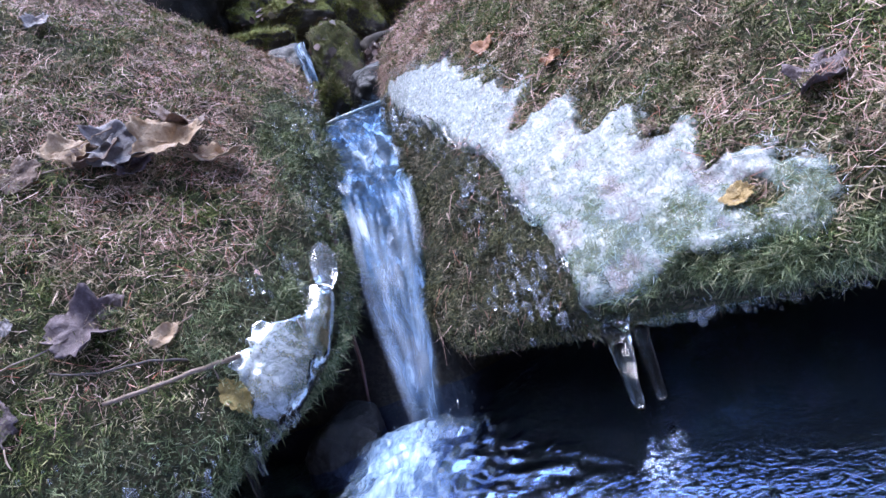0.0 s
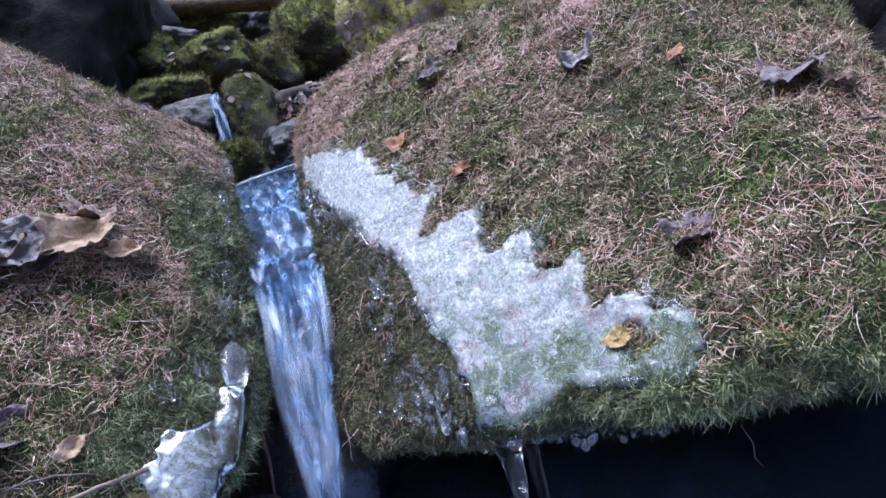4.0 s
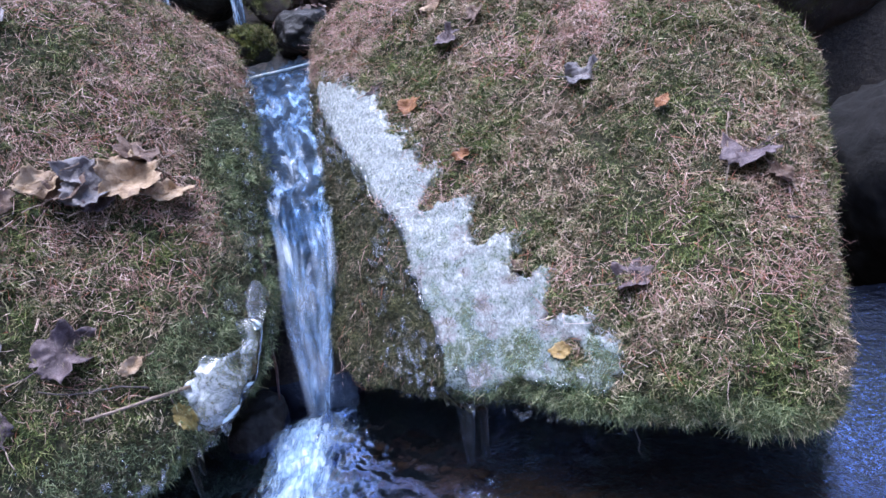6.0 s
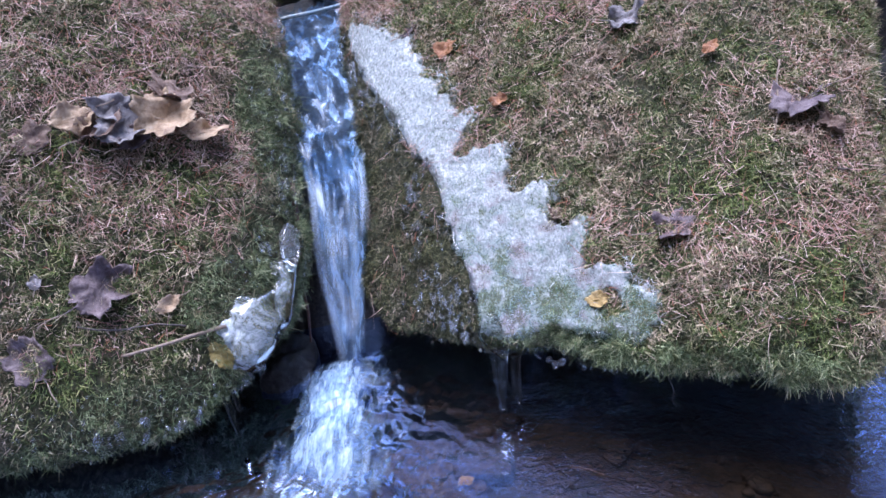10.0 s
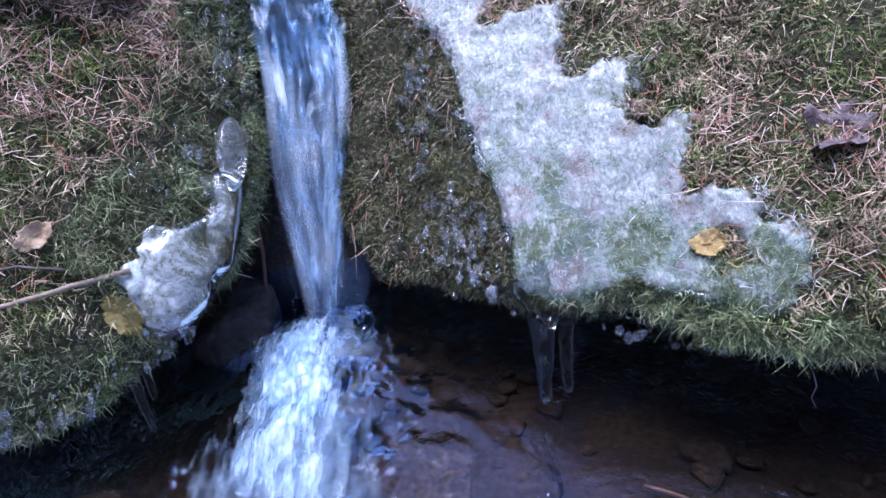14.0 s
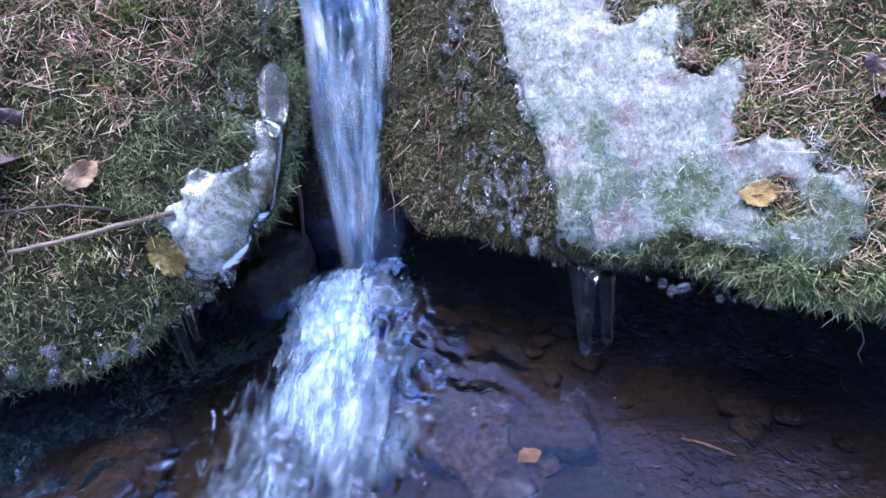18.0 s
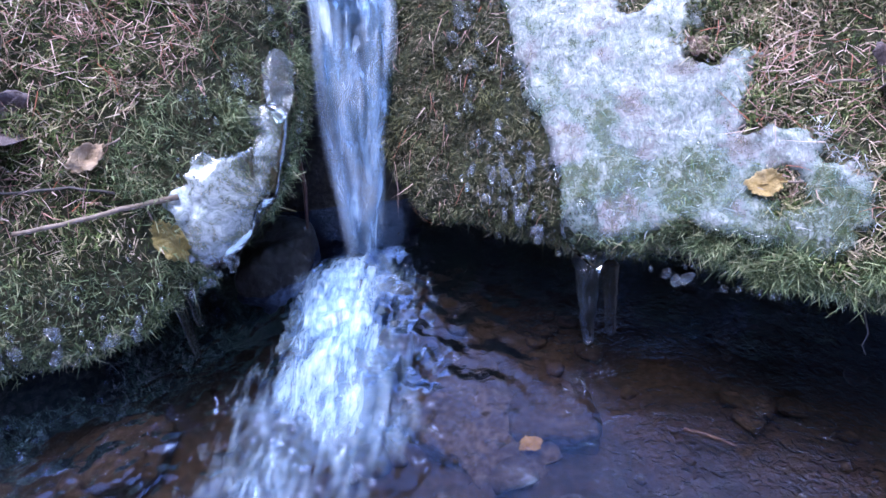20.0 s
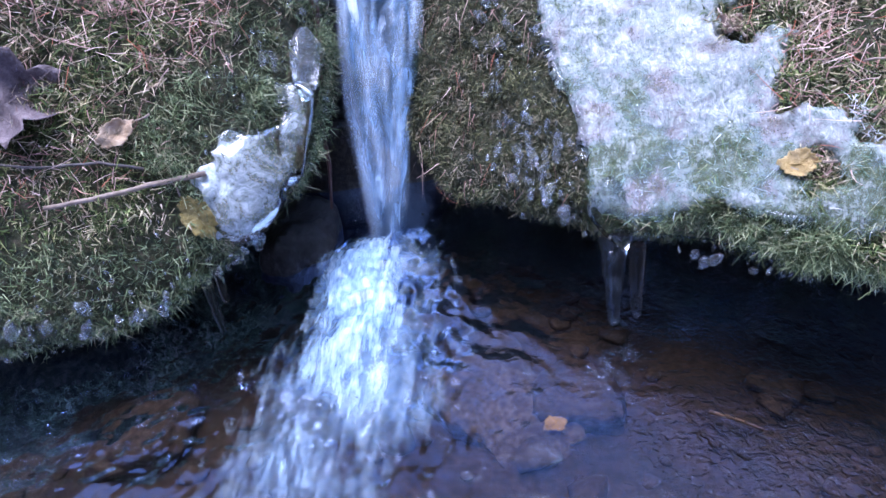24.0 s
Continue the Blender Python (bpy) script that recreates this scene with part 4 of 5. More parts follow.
def water_threads(parent, ys, zs, ls, rs_, count, bulge, seed):
    """Soft narrow ribbons of water that run with the flow over the sheet."""
    rs = np.random.RandomState(seed)
    y, z, l, r, run = flow_line(ys, zs, ls, rs_, 300)
    verts, faces, uv = [], [], []
    segs = 16
    for _ in range(count):
        length = run[-1] * rs.uniform(0.3, 0.6)
        a = rs.uniform(0.0, 0.55) * run[-1]
        u = rs.beta(1.3, 1.3)
        half = rs.uniform(0.004, 0.014)
        lift, wave = rs.uniform(0.3, 1.5) * bulge, rs.uniform(0, 6)
        base = len(verts)
        for k in range(segs + 1):
            f = min(max(a + length * k / segs, 0), run[-1])
            yy, zz, ll, rr = (float(np.interp(f, run, v)) for v in (y, z, l, r))
            x = ll + (rr - ll) * u + 0.002 * math.sin(3.0 * k / segs + wave)
            for side in (-1, 1):
                verts.append((x + side * half, yy - 0.8 * lift, zz + 0.6 * lift))
                uv.append(((side + 1) / 2, k / segs))
        faces += [(base + 2 * k, base + 2 * k + 1, base + 2 * k + 3, base + 2 * k + 2) for k in range(segs)]
    ob = mesh_object("threads", verts, faces, THREAD, parent)
    set_uv(ob, uv)
    return ob


def waterfall(runs, label, shift=0.0, threads=0):
    """runs: stretches of the fall, each with its line, rows, columns, bulge and the two waters."""
    thing = new("waterfall")
    for line, rows, cols, bulge, lower, upper in runs:
        water_sheet(thing, "stream", *line, rows, cols, bulge, lower, 0.0, shift)
        water_sheet(thing, "veil", *line, rows, cols, bulge, upper, bulge * 0.8, shift + 3.7)
    if threads:
        water_threads(thing, *runs[-1][0], threads, runs[-1][3], 21)
    return tagged(thing, label, "waterfall")


def small_fall(ys, zs, ls, rs_, bulge, label, shift):
    return waterfall([((ys, zs, ls, rs_), 40, 14, bulge, FALLING, VEIL)], label, shift)


CHUTE = ([0.95, 0.84, 0.80, 0.76, 0.71, 0.65, 0.58, 0.52, 0.47, 0.42, 0.36, 0.30, 0.255, 0.235, 0.222, 0.212],
         [0.476, 0.476, 0.472, 0.452, 0.435, 0.428, 0.420, 0.404, 0.372, 0.345, 0.328, 0.315, 0.302, 0.290, 0.270, 0.245],
         [-0.32, -0.295, -0.285, -0.27, -0.245, -0.222, -0.205, -0.195, -0.185, -0.172, -0.158, -0.142, -0.124, -0.112, -0.106, -0.104],
         [-0.01, -0.02, -0.03, -0.04, -0.045, -0.045, -0.035, -0.020, -0.010, -0.006, -0.010, -0.014, -0.012, -0.010, -0.012, -0.016])
PLUNGE = ([0.290, 0.258, 0.228, 0.203, 0.180, 0.158, 0.136, 0.116, 0.098, 0.080, 0.064],
          [0.314, 0.306, 0.290, 0.262, 0.228, 0.190, 0.150, 0.108, 0.068, 0.030, -0.01],
          [-0.118, -0.112, -0.106, -0.102, -0.103, -0.102, -0.098, -0.092, -0.085, -0.079, -0.074],
          [-0.004, 0.000, 0.002, 0.002, -0.001, -0.006, -0.012, -0.019, -0.026, -0.033, -0.039])
waterfall([(CHUTE, 240, 64, 0.017, RACING, RACING_VEIL), (PLUNGE, 200, 60, 0.009, FALLING, VEIL)], "white and blue water falling between the boulders", 0.0, 26)
small_fall([1.12, 1.09, 1.06, 1.03], [0.79, 0.77, 0.70, 0.62], [-0.535, -0.53, -0.535, -0.54], [-0.475, -0.46, -0.45, -0.44], 0.006, "small fall spilling over a dark stone upstream", 1.3)
small_fall([1.12, 1.08, 1.05, 1.0], [0.755, 0.745, 0.69, 0.56], [-0.300, -0.298, -0.290, -0.282], [-0.270, -0.268, -0.260, -0.248], 0.004, "thin trickle falling over a dark stone upstream", 2.1)
small_fall([1.26, 1.23, 1.20, 1.17], [0.93, 0.92, 0.87, 0.80], [-0.665, -0.66, -0.65, -0.64], [-0.625, -0.615, -0.60, -0.585], 0.005, "little fall glinting beside the dark boulder", 4.4)


def foam(name, y0, y1, mids, halves, weights, heights, mat, label, z0):
    """Froth on the water along its run: mids and halves give its middle and half width, weights its density."""
    rows, cols = 150, 100
    t = np.linspace(0, 1, rows)
    even = lambda v: np.interp(t, np.linspace(0, 1, len(v)), v)
    y, mid, half, weight, high = y0 + (y1 - y0) * t, even(mids), even(halves), even(weights), even(heights)
    u = np.linspace(-1, 1, cols)
    X = mid[:, None] + half[:, None] * u
    Y = np.repeat(y[:, None], cols, 1)
    q = np.stack([X, Y * 0.7, 0 * X], -1)
    dens = np.clip((1 - np.abs(u)[None] ** 1.6) * weight[:, None] + 0.16 * wobble(q, 22, 3) * (1 - u[None] ** 2), 0, 1.1)
    Z = z0 + np.clip(dens, 0, 1) * high[:, None] * (1 + 0.55 * wobble(q, 30, 4, 0.6))
    ob = mesh_object(name, np.stack([X, Y, Z], -1).reshape(-1, 3), grid_faces(rows, cols), mat)
    set_uv(ob, np.stack([dens, dens * 0], -1).reshape(-1, 2))
    return tagged(ob, label, "foam", kind="stuff")


foam("foam", 0.070, -0.40, (-0.085, -0.082, -0.078, -0.078, -0.082, -0.090, -0.105, -0.125, -0.15), (0.05, 0.075, 0.085, 0.085, 0.085, 0.088, 0.092, 0.095, 0.10),
     (0.30, 0.85, 1.0, 0.86, 0.60, 0.42, 0.36, 0.26, 0.05), (0.006, 0.016, 0.022, 0.018, 0.012, 0.008, 0.006, 0.005, 0.002), FOAM, "white churning foam at the foot of the fall", 0.003)
foam("foam", 0.060, -0.52, (-0.055, -0.055, -0.060, -0.075, -0.10, -0.13, -0.16), (0.09, 0.13, 0.145, 0.15, 0.15, 0.16, 0.17),
     (0.3, 0.66, 0.66, 0.62, 0.56, 0.45, 0.1), (0.004, 0.004, 0.004, 0.004, 0.003, 0.003, 0.002), THIN_FOAM, "thin streaks of foam drifting off over the pool", 0.0025)


def splash(count, seed):
    """Drops thrown up round the foot of the fall."""
    rs = np.random.RandomState(seed)
    bm = bmesh.new()
    for _ in range(count):
        a, r = rs.uniform(0, 6.28), 0.05 + 0.05 * rs.uniform() ** 1.5
        at = Vector((-0.065 + r * math.cos(a), 0.05 + 0.9 * r * math.sin(a), 0.006 + 0.045 * rs.uniform() ** 2))
        size = rs.uniform(0.0007, 0.0017)
        bmesh.ops.create_icosphere(bm, subdivisions=1, radius=1.0, matrix=Matrix.LocRotScale(at, Euler((0.4 * rs.normal(), 0.4 * rs.normal(), 0)), Vector((size, size, size * rs.uniform(1, 2.4)))))
    return tagged(part("splash", bm, ICE), "drops splashing up round the foot of the fall", "splash", kind="stuff")


splash(60, 8)


# ---- stones ----
def stone(name, centre, size, mat, seed, label, detail=5, rough=0.10, spin=0.0, fuzz=0):
    rs = np.random.RandomState(seed)
    n = rs.normal(size=(13, 3))
    n /= np.linalg.norm(n, axis=1, keepdims=True)
    planes = np.c_[n, rs.uniform(0.75, 1.0, 13)]
    planes = np.r_[planes, [[0, 0, 1, 0.9], [0, 0, -1, 0.9], [1, 0, 0, 0.95], [-1, 0, 0, 0.95], [0, 1, 0, 0.95], [0, -1, 0, 0.95]]]
    b = Body((0, 0, 0), planes, 10, rough, 2.2)
    ob = b.mesh(name, mat, detail)
    ob.matrix_world = Matrix.LocRotScale(Vector(centre), Euler((0, 0, spin)), Vector(size))
    if fuzz:
        p, nn = b.scatter(fuzz, seed, lambda p, n: (n[:, 2] > -0.15 + 0.5 * wobble(p, 1.7, 3)) & (n[:, 1] < 0.7), 9000)
        k = len(p)
        p, nn = p * np.array(size) + np.array(centre), nn / np.array(size)
        nn /= np.linalg.norm(nn, axis=1, keepdims=True)
        lie = rs.normal(size=(k, 3))
        tuft = strips("moss", p + nn * (0.006 * np.clip(wobble(p, 40, 3), -0.4, 1))[:, None], nn + 0.9 * lie, nn + rs.normal(size=(k, 3)), rs.uniform(0.003, 0.0065, k), rs.uniform(0.0012, 0.0024, k), 0 * p, STONE_MOSS, 1)
        tagged(tuft, "soft green moss on the stone", "moss", kind="stuff")
    return tagged(ob, label, "stone")


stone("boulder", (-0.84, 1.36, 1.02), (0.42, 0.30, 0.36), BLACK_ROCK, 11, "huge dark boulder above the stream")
stone("stone", (-0.53, 1.40, 0.97), (0.10, 0.10, 0.09), MOSSY, 12, "round stone capped with green moss", fuzz=8000)
stone("stone", (-0.46, 1.52, 1.00), (0.10, 0.09, 0.07), DARK_ROCK, 13, "bare grey stone among mossy ones")
stone("stone", (-0.33, 1.38, 0.885), (0.17, 0.11, 0.09), MOSSY, 14, "long stone covered with green moss", fuzz=8000)
stone("stone", (-0.45, 1.22, 0.79), (0.14, 0.09, 0.065), MOSSY, 15, "low stone covered with green moss", fuzz=8000)
stone("stone", (-0.37, 1.12, 0.69), (0.10, 0.08, 0.085), DARK_ROCK, 16, "dark wet stone between two small falls")
stone("stone", (-0.215, 1.16, 0.69), (0.08, 0.08, 0.11), DIM_MOSSY, 17, "dark wet stone with pale leaves on top", fuzz=3000)
stone("stone", (-0.225, 0.93, 0.55), (0.055, 0.05, 0.05), MOSSY, 18, "small stone with a mossy crown in the stream", fuzz=8000)
stone("stone", (-0.06, 1.26, 0.63), (0.15, 0.15, 0.10), FOREST, 19, "bank of brown dead leaves")
stone("stone", (-0.11, 1.03, 0.56), (0.095, 0.07, 0.065), DARK_ROCK, 20, "wet stone at the lip of the upper pool")
stone("stone", (-0.14, 1.42, 0.84), (0.075, 0.08, 0.10), MOSSY, 21, "upright stone covered with green moss", fuzz=8000)
stone("boulder", (0.01, 1.50, 0.89), (0.17, 0.14, 0.15), MOSSY, 22, "block-shaped boulder with a mossy top", fuzz=16000)
stone("stone", (-0.37, 1.72, 1.06), (0.16, 0.12, 0.07), MOSSY, 23, "mossy stone higher up the stream", fuzz=8000)
stone("stone", (-0.22, 1.80, 1.02), (0.20, 0.12, 0.10), DARK_ROCK, 24, "dark stone higher up the stream")
stone("boulder", (0.33, 1.02, 0.74), (0.24, 0.18, 0.20), MOSSY_BRIGHT, 25, "boulder thick with yellow-green moss", fuzz=16000)
stone("boulder", (1.18, 1.20, 0.55), (0.42, 0.30, 0.32), DIM_MOSSY, 26, "dim mossy bank behind the boulder", fuzz=16000)
stone("boulder", (1.62, 1.15, 0.62), (0.42, 0.34, 0.46), DIM_MOSSY, 31, "dim mossy boulder on the bank", fuzz=16000)
stone("stone", (1.24, 0.98, 0.62), (0.13, 0.12, 0.14), DARK_ROCK, 32, "dark stone under a heap of leaves")
# Added stone; its blackness stands for the shade in the gap here.
stone("boulder", (1.32, 0.62, 0.04), (0.24, 0.26, 0.30), BLACK_ROCK, 27, "near-black stone standing for the shaded gap beside the boulder")
stone("stone", (-0.178, 0.050, -0.015), (0.055, 0.065, 0.062), DARK_ROCK, 28, "dark wet stone beside the foot of the fall")
stone("stone", (-0.10, 0.31, 0.10), (0.10, 0.085, 0.13), DARK_ROCK, 29, "dark wet rock behind the falling water")
stone("stone", (0.07, -0.17, -0.072), (0.065, 0.10, 0.034), SUNKEN, 97, "pale brown stone lying under the water", 5, 0.18, 0.5)
stone("stone", (-0.022, -0.075, -0.030), (0.032, 0.034, 0.034), SUNKEN, 92, "rounded grey stone awash beside the foam")
stone("stone", (0.16, -0.16, -0.055), (0.05, 0.055, 0.03), PEBBLE, 93, "rounded brown stone lying under the water")
stone("stone", (-0.30, -0.20, -0.055), (0.06, 0.05, 0.03), PEBBLE, 94, "rounded brown stone lying under the water")


def pebbles(count, seed):
    """Small rounded stones on the bed of the pool, on a few shared meshes."""
    rs = np.random.RandomState(seed)
    shapes = []
    for k in range(5):
        n = rs.normal(size=(10, 3))
        n /= np.linalg.norm(n, axis=1, keepdims=True)
        ob = Body((0, 0, 0), np.c_[n, rs.uniform(0.8, 1.0, 10)].tolist() + [[0, 0, 1, 0.8], [0, 0, -1, 0.8], [1, 0, 0, 1], [-1, 0, 0, 1]], 8, 0.06, 2.0).mesh("pebble", PEBBLE, 2)
        shapes.append(ob.data)
        bpy.data.objects.remove(ob)
    for k in range(count):
        x, y = rs.uniform(-0.5, 0.75), rs.uniform(-0.48, 0.0)
        r = 0.006 + 0.016 * rs.uniform() ** 2.5
        ob = new("pebble", shapes[k % 5])
        ob.matrix_world = Matrix.LocRotScale(Vector((x, y, float(ground_height(np.array(x), np.array(y))) + 0.3 * r)), Euler((0, 0, rs.uniform(0, 6))), Vector((r, r * rs.uniform(0.7, 1), r * 0.6)))
        tagged(ob, "small brown pebble on the bed of the pool", "pebble", "pebbles on the bed")


pebbles(150, 5)


def leaf_litter(name, centre, size, count, seed, label):
    """Small dead leaves strewn over a heap: each a pointed blade folded along its midrib."""
    rs = np.random.RandomState(seed)
    d = rs.normal(size=(count, 3))
    d[:, 2] = np.abs(d[:, 2])
    d /= np.linalg.norm(d, axis=1, keepdims=True)
    n = d + 0.35 * rs.normal(size=(count, 3))
    n /= np.linalg.norm(n, axis=1, keepdims=True)
    t = np.cross(n, rs.normal(size=(count, 3)))
    t /= np.linalg.norm(t, axis=1, keepdims=True)
    w = np.cross(n, t)
    length, wide, fold = rs.uniform(0.012, 0.030, count), rs.uniform(0.25, 0.42, count), rs.uniform(-0.15, 0.45, count)
    root = np.array(centre) + d * np.array(size) * 1.0
    shape = ((-0.5, 0, 0), (-0.2, 0, 0), (0.15, 0, 0), (0.5, 0, 0), (-0.25, 1, 1), (0.1, 0.85, 1), (-0.25, -1, 1), (0.1, -0.85, 1))
    verts = np.stack([root + (a * t + b * wide[:, None] * w + c * (fold * wide)[:, None] * n + 0.5 * fold[:, None] * a * a * n) * length[:, None] for a, b, c in shape], 1).reshape(-1, 3)
    quads = ((0, 1, 4), (1, 2, 5, 4), (2, 3, 5), (0, 6, 1), (1, 6, 7, 2), (2, 7, 3))
    ob = mesh_object(name, verts, [[8 * k + i for i in f] for k in range(count) for f in quads], LITTER)
    return tagged(ob, label, "dead leaves", kind="stuff")


leaf_litter("leaf_litter", (-0.06, 1.26, 0.63), (0.15, 0.15, 0.10), 700, 3, "brown and grey dead leaves heaped on the bank")
leaf_litter("leaf_litter", (0.33, 1.02, 0.74), (0.24, 0.18, 0.20), 90, 4, "dead leaves scattered on a mossy boulder")
leaf_litter("leaf_litter", (-0.35, 1.40, 0.885), (0.20, 0.13, 0.09), 50, 6, "dead leaves scattered on mossy stones")
leaf_litter("leaf_litter", (-0.215, 1.16, 0.70), (0.07, 0.07, 0.105), 45, 9, "pale dead leaves lying on a dark stone")
leaf_litter("leaf_litter", (-0.10, 1.06, 0.56), (0.10, 0.08, 0.065), 90, 10, "grey dead leaves lying at the edge of the upper pool")
leaf_litter("leaf_litter", (1.24, 0.98, 0.70), (0.10, 0.10, 0.10), 160, 7, "heap of grey-brown dead leaves on the bank")


# ---- ice: icicles, lens and beads ----
def lathe(profile, spin=14, wave=0.0, seed=0):
    """A turned shape along z from rows of (radius, height)."""
    rs = np.random.RandomState(seed)
    bm = bmesh.new()
    rings = []
    for r, z in profile:
        dx, dy = wave * rs.normal(size=2)
        rings.append([bm.verts.new((dx + r * math.cos(2 * math.pi * k / spin), dy + r * math.sin(2 * math.pi * k / spin), z)) for k in range(spin)])
    for a, b in zip(rings, rings[1:]):
        for k in range(spin):
            bm.faces.new((a[k], a[(k + 1) % spin], b[(k + 1) % spin], b[k]))
    bm.faces.new(rings[0][::-1])
    bm.faces.new(rings[-1])
    bmesh.ops.recalc_face_normals(bm, faces=bm.faces)
    return bm


def tube(points, r0, r1, spin=8):
    """A tapering round bar along points."""
    bm = bmesh.new()
    pts = [Vector(p) for p in points]
    rings = []
    for k, p in enumerate(pts):
        ahead = (pts[min(k + 1, len(pts) - 1)] - pts[max(k - 1, 0)]).normalized()
        x = ahead.cross(Vector((0.3, 0.2, 0.93))).normalized()
        y = ahead.cross(x)
        r = r0 + (r1 - r0) * k / (len(pts) - 1)
        rings.append([bm.verts.new(p + r * (math.cos(2 * math.pi * j / spin) * x + math.sin(2 * math.pi * j / spin) * y)) for j in range(spin)])
    for a, b in zip(rings, rings[1:]):
        for j in range(spin):
            bm.faces.new((a[j], a[(j + 1) % spin], b[(j + 1) % spin], b[j]))
    bm.faces.new(rings[0][::-1])
    bm.faces.new(rings[-1])
    bmesh.ops.recalc_face_normals(bm, faces=bm.faces)
    return bm


def icicle(top, tip, r0, r1, seed, label, flat=1.0):
    top, tip = Vector(top), Vector(tip)
    length = (tip - top).length
    prof = [(r0 * 0.5, 0.004), (r0 * 0.95, 0.0)]
    for k in range(1, 15):
        f = k / 15
        prof.append(((r0 + (r1 - r0) * f ** 0.75) * (1 + 0.035 * math.sin(14 * f + seed)), -length * f))
    prof += [(r1 * 0.95, -length * 0.96), (r1 * 0.65, -length * 0.99), (r1 * 0.2, -length)]
    ob = part("icicle", lathe(prof, 16, r0 * 0.04, seed), ICE, None, "")
    ob.matrix_world = Matrix.Translation(top) @ (top - tip).to_track_quat("Z", "Y").to_matrix().to_4x4() @ Matrix.Diagonal((flat, 1, 1, 1))
    return tagged(ob, label, "icicle", "icicles")


icicle((0.201, -0.080, 0.092), (0.196, -0.134, 0.016), 0.0165, 0.0052, 1, "broad clear icicle hanging from the ice lip to the water", 1.0)
icicle((0.2245, -0.082, 0.080), (0.221, -0.119, 0.015), 0.0085, 0.0052, 2, "slim clear icicle hanging beside a broader one")
icicle((-0.226, -0.100, 0.098), (-0.208, -0.134, 0.023), 0.0075, 0.0032, 3, "clear icicle hanging from mossy ice")
icicle((-0.210, -0.100, 0.096), (-0.200, -0.122, 0.058), 0.006, 0.0032, 4, "short bent icicle beside a longer one")
icicle((-0.181, 0.008, 0.262), (-0.176, -0.008, 0.236), 0.0045, 0.0038, 5, "tiny icicle on the moss")
icicle((-0.192, 0.002, 0.262), (-0.188, -0.012, 0.238), 0.0040, 0.0034, 6, "tiny icicle on the moss")
icicle((-0.170, -0.072, 0.112), (-0.166, -0.082, 0.094), 0.004, 0.0035, 7, "tiny icicle under the ice lobe")


def ice_lens():
    """The smooth clear blister of ice above the lobe."""
    bm = bmesh.new()
    bmesh.ops.create_uvsphere(bm, u_segments=24, v_segments=16, radius=1.0)
    for v in bm.verts:
        x, y, z = v.co
        pinch = 1 - 0.38 * max(0.0, -z)
        v.co = (0.0205 * x * pinch, 0.013 * y, 0.043 * z + 0.002 * math.sin(3 * x))
    ob = part("blister", bm, BEAD_ICE, ice_lobe, "smooth clear blister of ice")
    top, foot = Vector(LEFT.on((-0.133, 0.102, 0.265), 0.002)), Vector(LEFT.on((-0.131, 0.045, 0.205), 0.004))
    n = Vector(LEFT.normal(np.array((-0.133, 0.08, 0.235))))
    z = (top - foot).normalized()
    x = z.cross(n).normalized()
    turn = Matrix((x, z.cross(x), z)).transposed().to_4x4()
    ob.matrix_world = Matrix.Translation((top + foot) / 2 + 0.013 * n - 0.006 * z) @ turn
    return ob


ice_lens()


def lobe_rim():
    """The glassy roll of ice in which the lobe ends over the water."""
    line = [(-0.122, 0.005, 0.150), (-0.126, -0.012, 0.135), (-0.142, -0.038, 0.112), (-0.165, -0.060, 0.100), (-0.195, -0.082, 0.095), (-0.220, -0.095, 0.100)]
    pts = [LEFT.on(np.array(p), 0.006 + 0.002 * math.sin(3 * k)) for k, p in enumerate(line)]
    fine = [np.array([np.interp(f, range(len(pts)), [q[c] for q in pts]) for c in range(3)]) for f in np.linspace(0, len(pts) - 1, 50)]
    bm = tube(fine, 0.0045, 0.0055, 12)
    for v in bm.verts:
        v.co += 0.0024 * float(wobble(np.array(v.co), 60, 3)) * Vector((0.6, -0.6, 0.4))
    return part("rim", bm, ICE, ice_lobe, "glassy rounded rim of clear ice")


lobe_rim()


# ---- beads of ice and hanging drops ----
def bead_mesh(long):
    prof = [(0.2, 1.0 + long), (0.55, 0.8 + long * 0.8), (0.85, 0.45 + 0.4 * long), (1.0, 0.0), (0.92, -0.45), (0.6, -0.85), (0.2, -1.0)]
    bm = lathe(prof, 10)
    me = bpy.data.meshes.new("ice_bead")
    bm.to_mesh(me)
    bm.free()
    me.materials.append(BEAD_ICE)
    me.polygons.foreach_set("use_smooth", [True] * len(me.polygons))
    return me


BEADS = [bead_mesh(0.0), bead_mesh(0.5), bead_mesh(1.3)]


def beads(body, line, count, spread, small, big, seed, label, group, hang=0.0):
    rs = np.random.RandomState(seed)
    line = np.array(line)
    seg = np.r_[0, np.cumsum(np.linalg.norm(np.diff(line, axis=0), axis=1))]
    for _ in range(count):
        f = rs.uniform(0, seg[-1])
        at = np.array([np.interp(f, seg, line[:, k]) for k in range(3)]) + spread * rs.normal(size=3)
        size = 1.2 * rs.uniform(small, big) * (0.6 + 0.8 * rs.uniform() ** 2)
        place = body.on(at, 0.012 + size * 0.6) + np.array([0, 0, -hang * rs.uniform(0.3, 1)])
        ob = new("ice_bead", BEADS[rs.randint(3)])
        ob.matrix_world = Matrix.LocRotScale(Vector(place), Euler((rs.normal() * 0.25 + 0.2, rs.normal() * 0.25, rs.uniform(0, 6))), Vector((size, size, size * rs.uniform(0.9, 1.5))))
        tagged(ob, label, "ice", group)


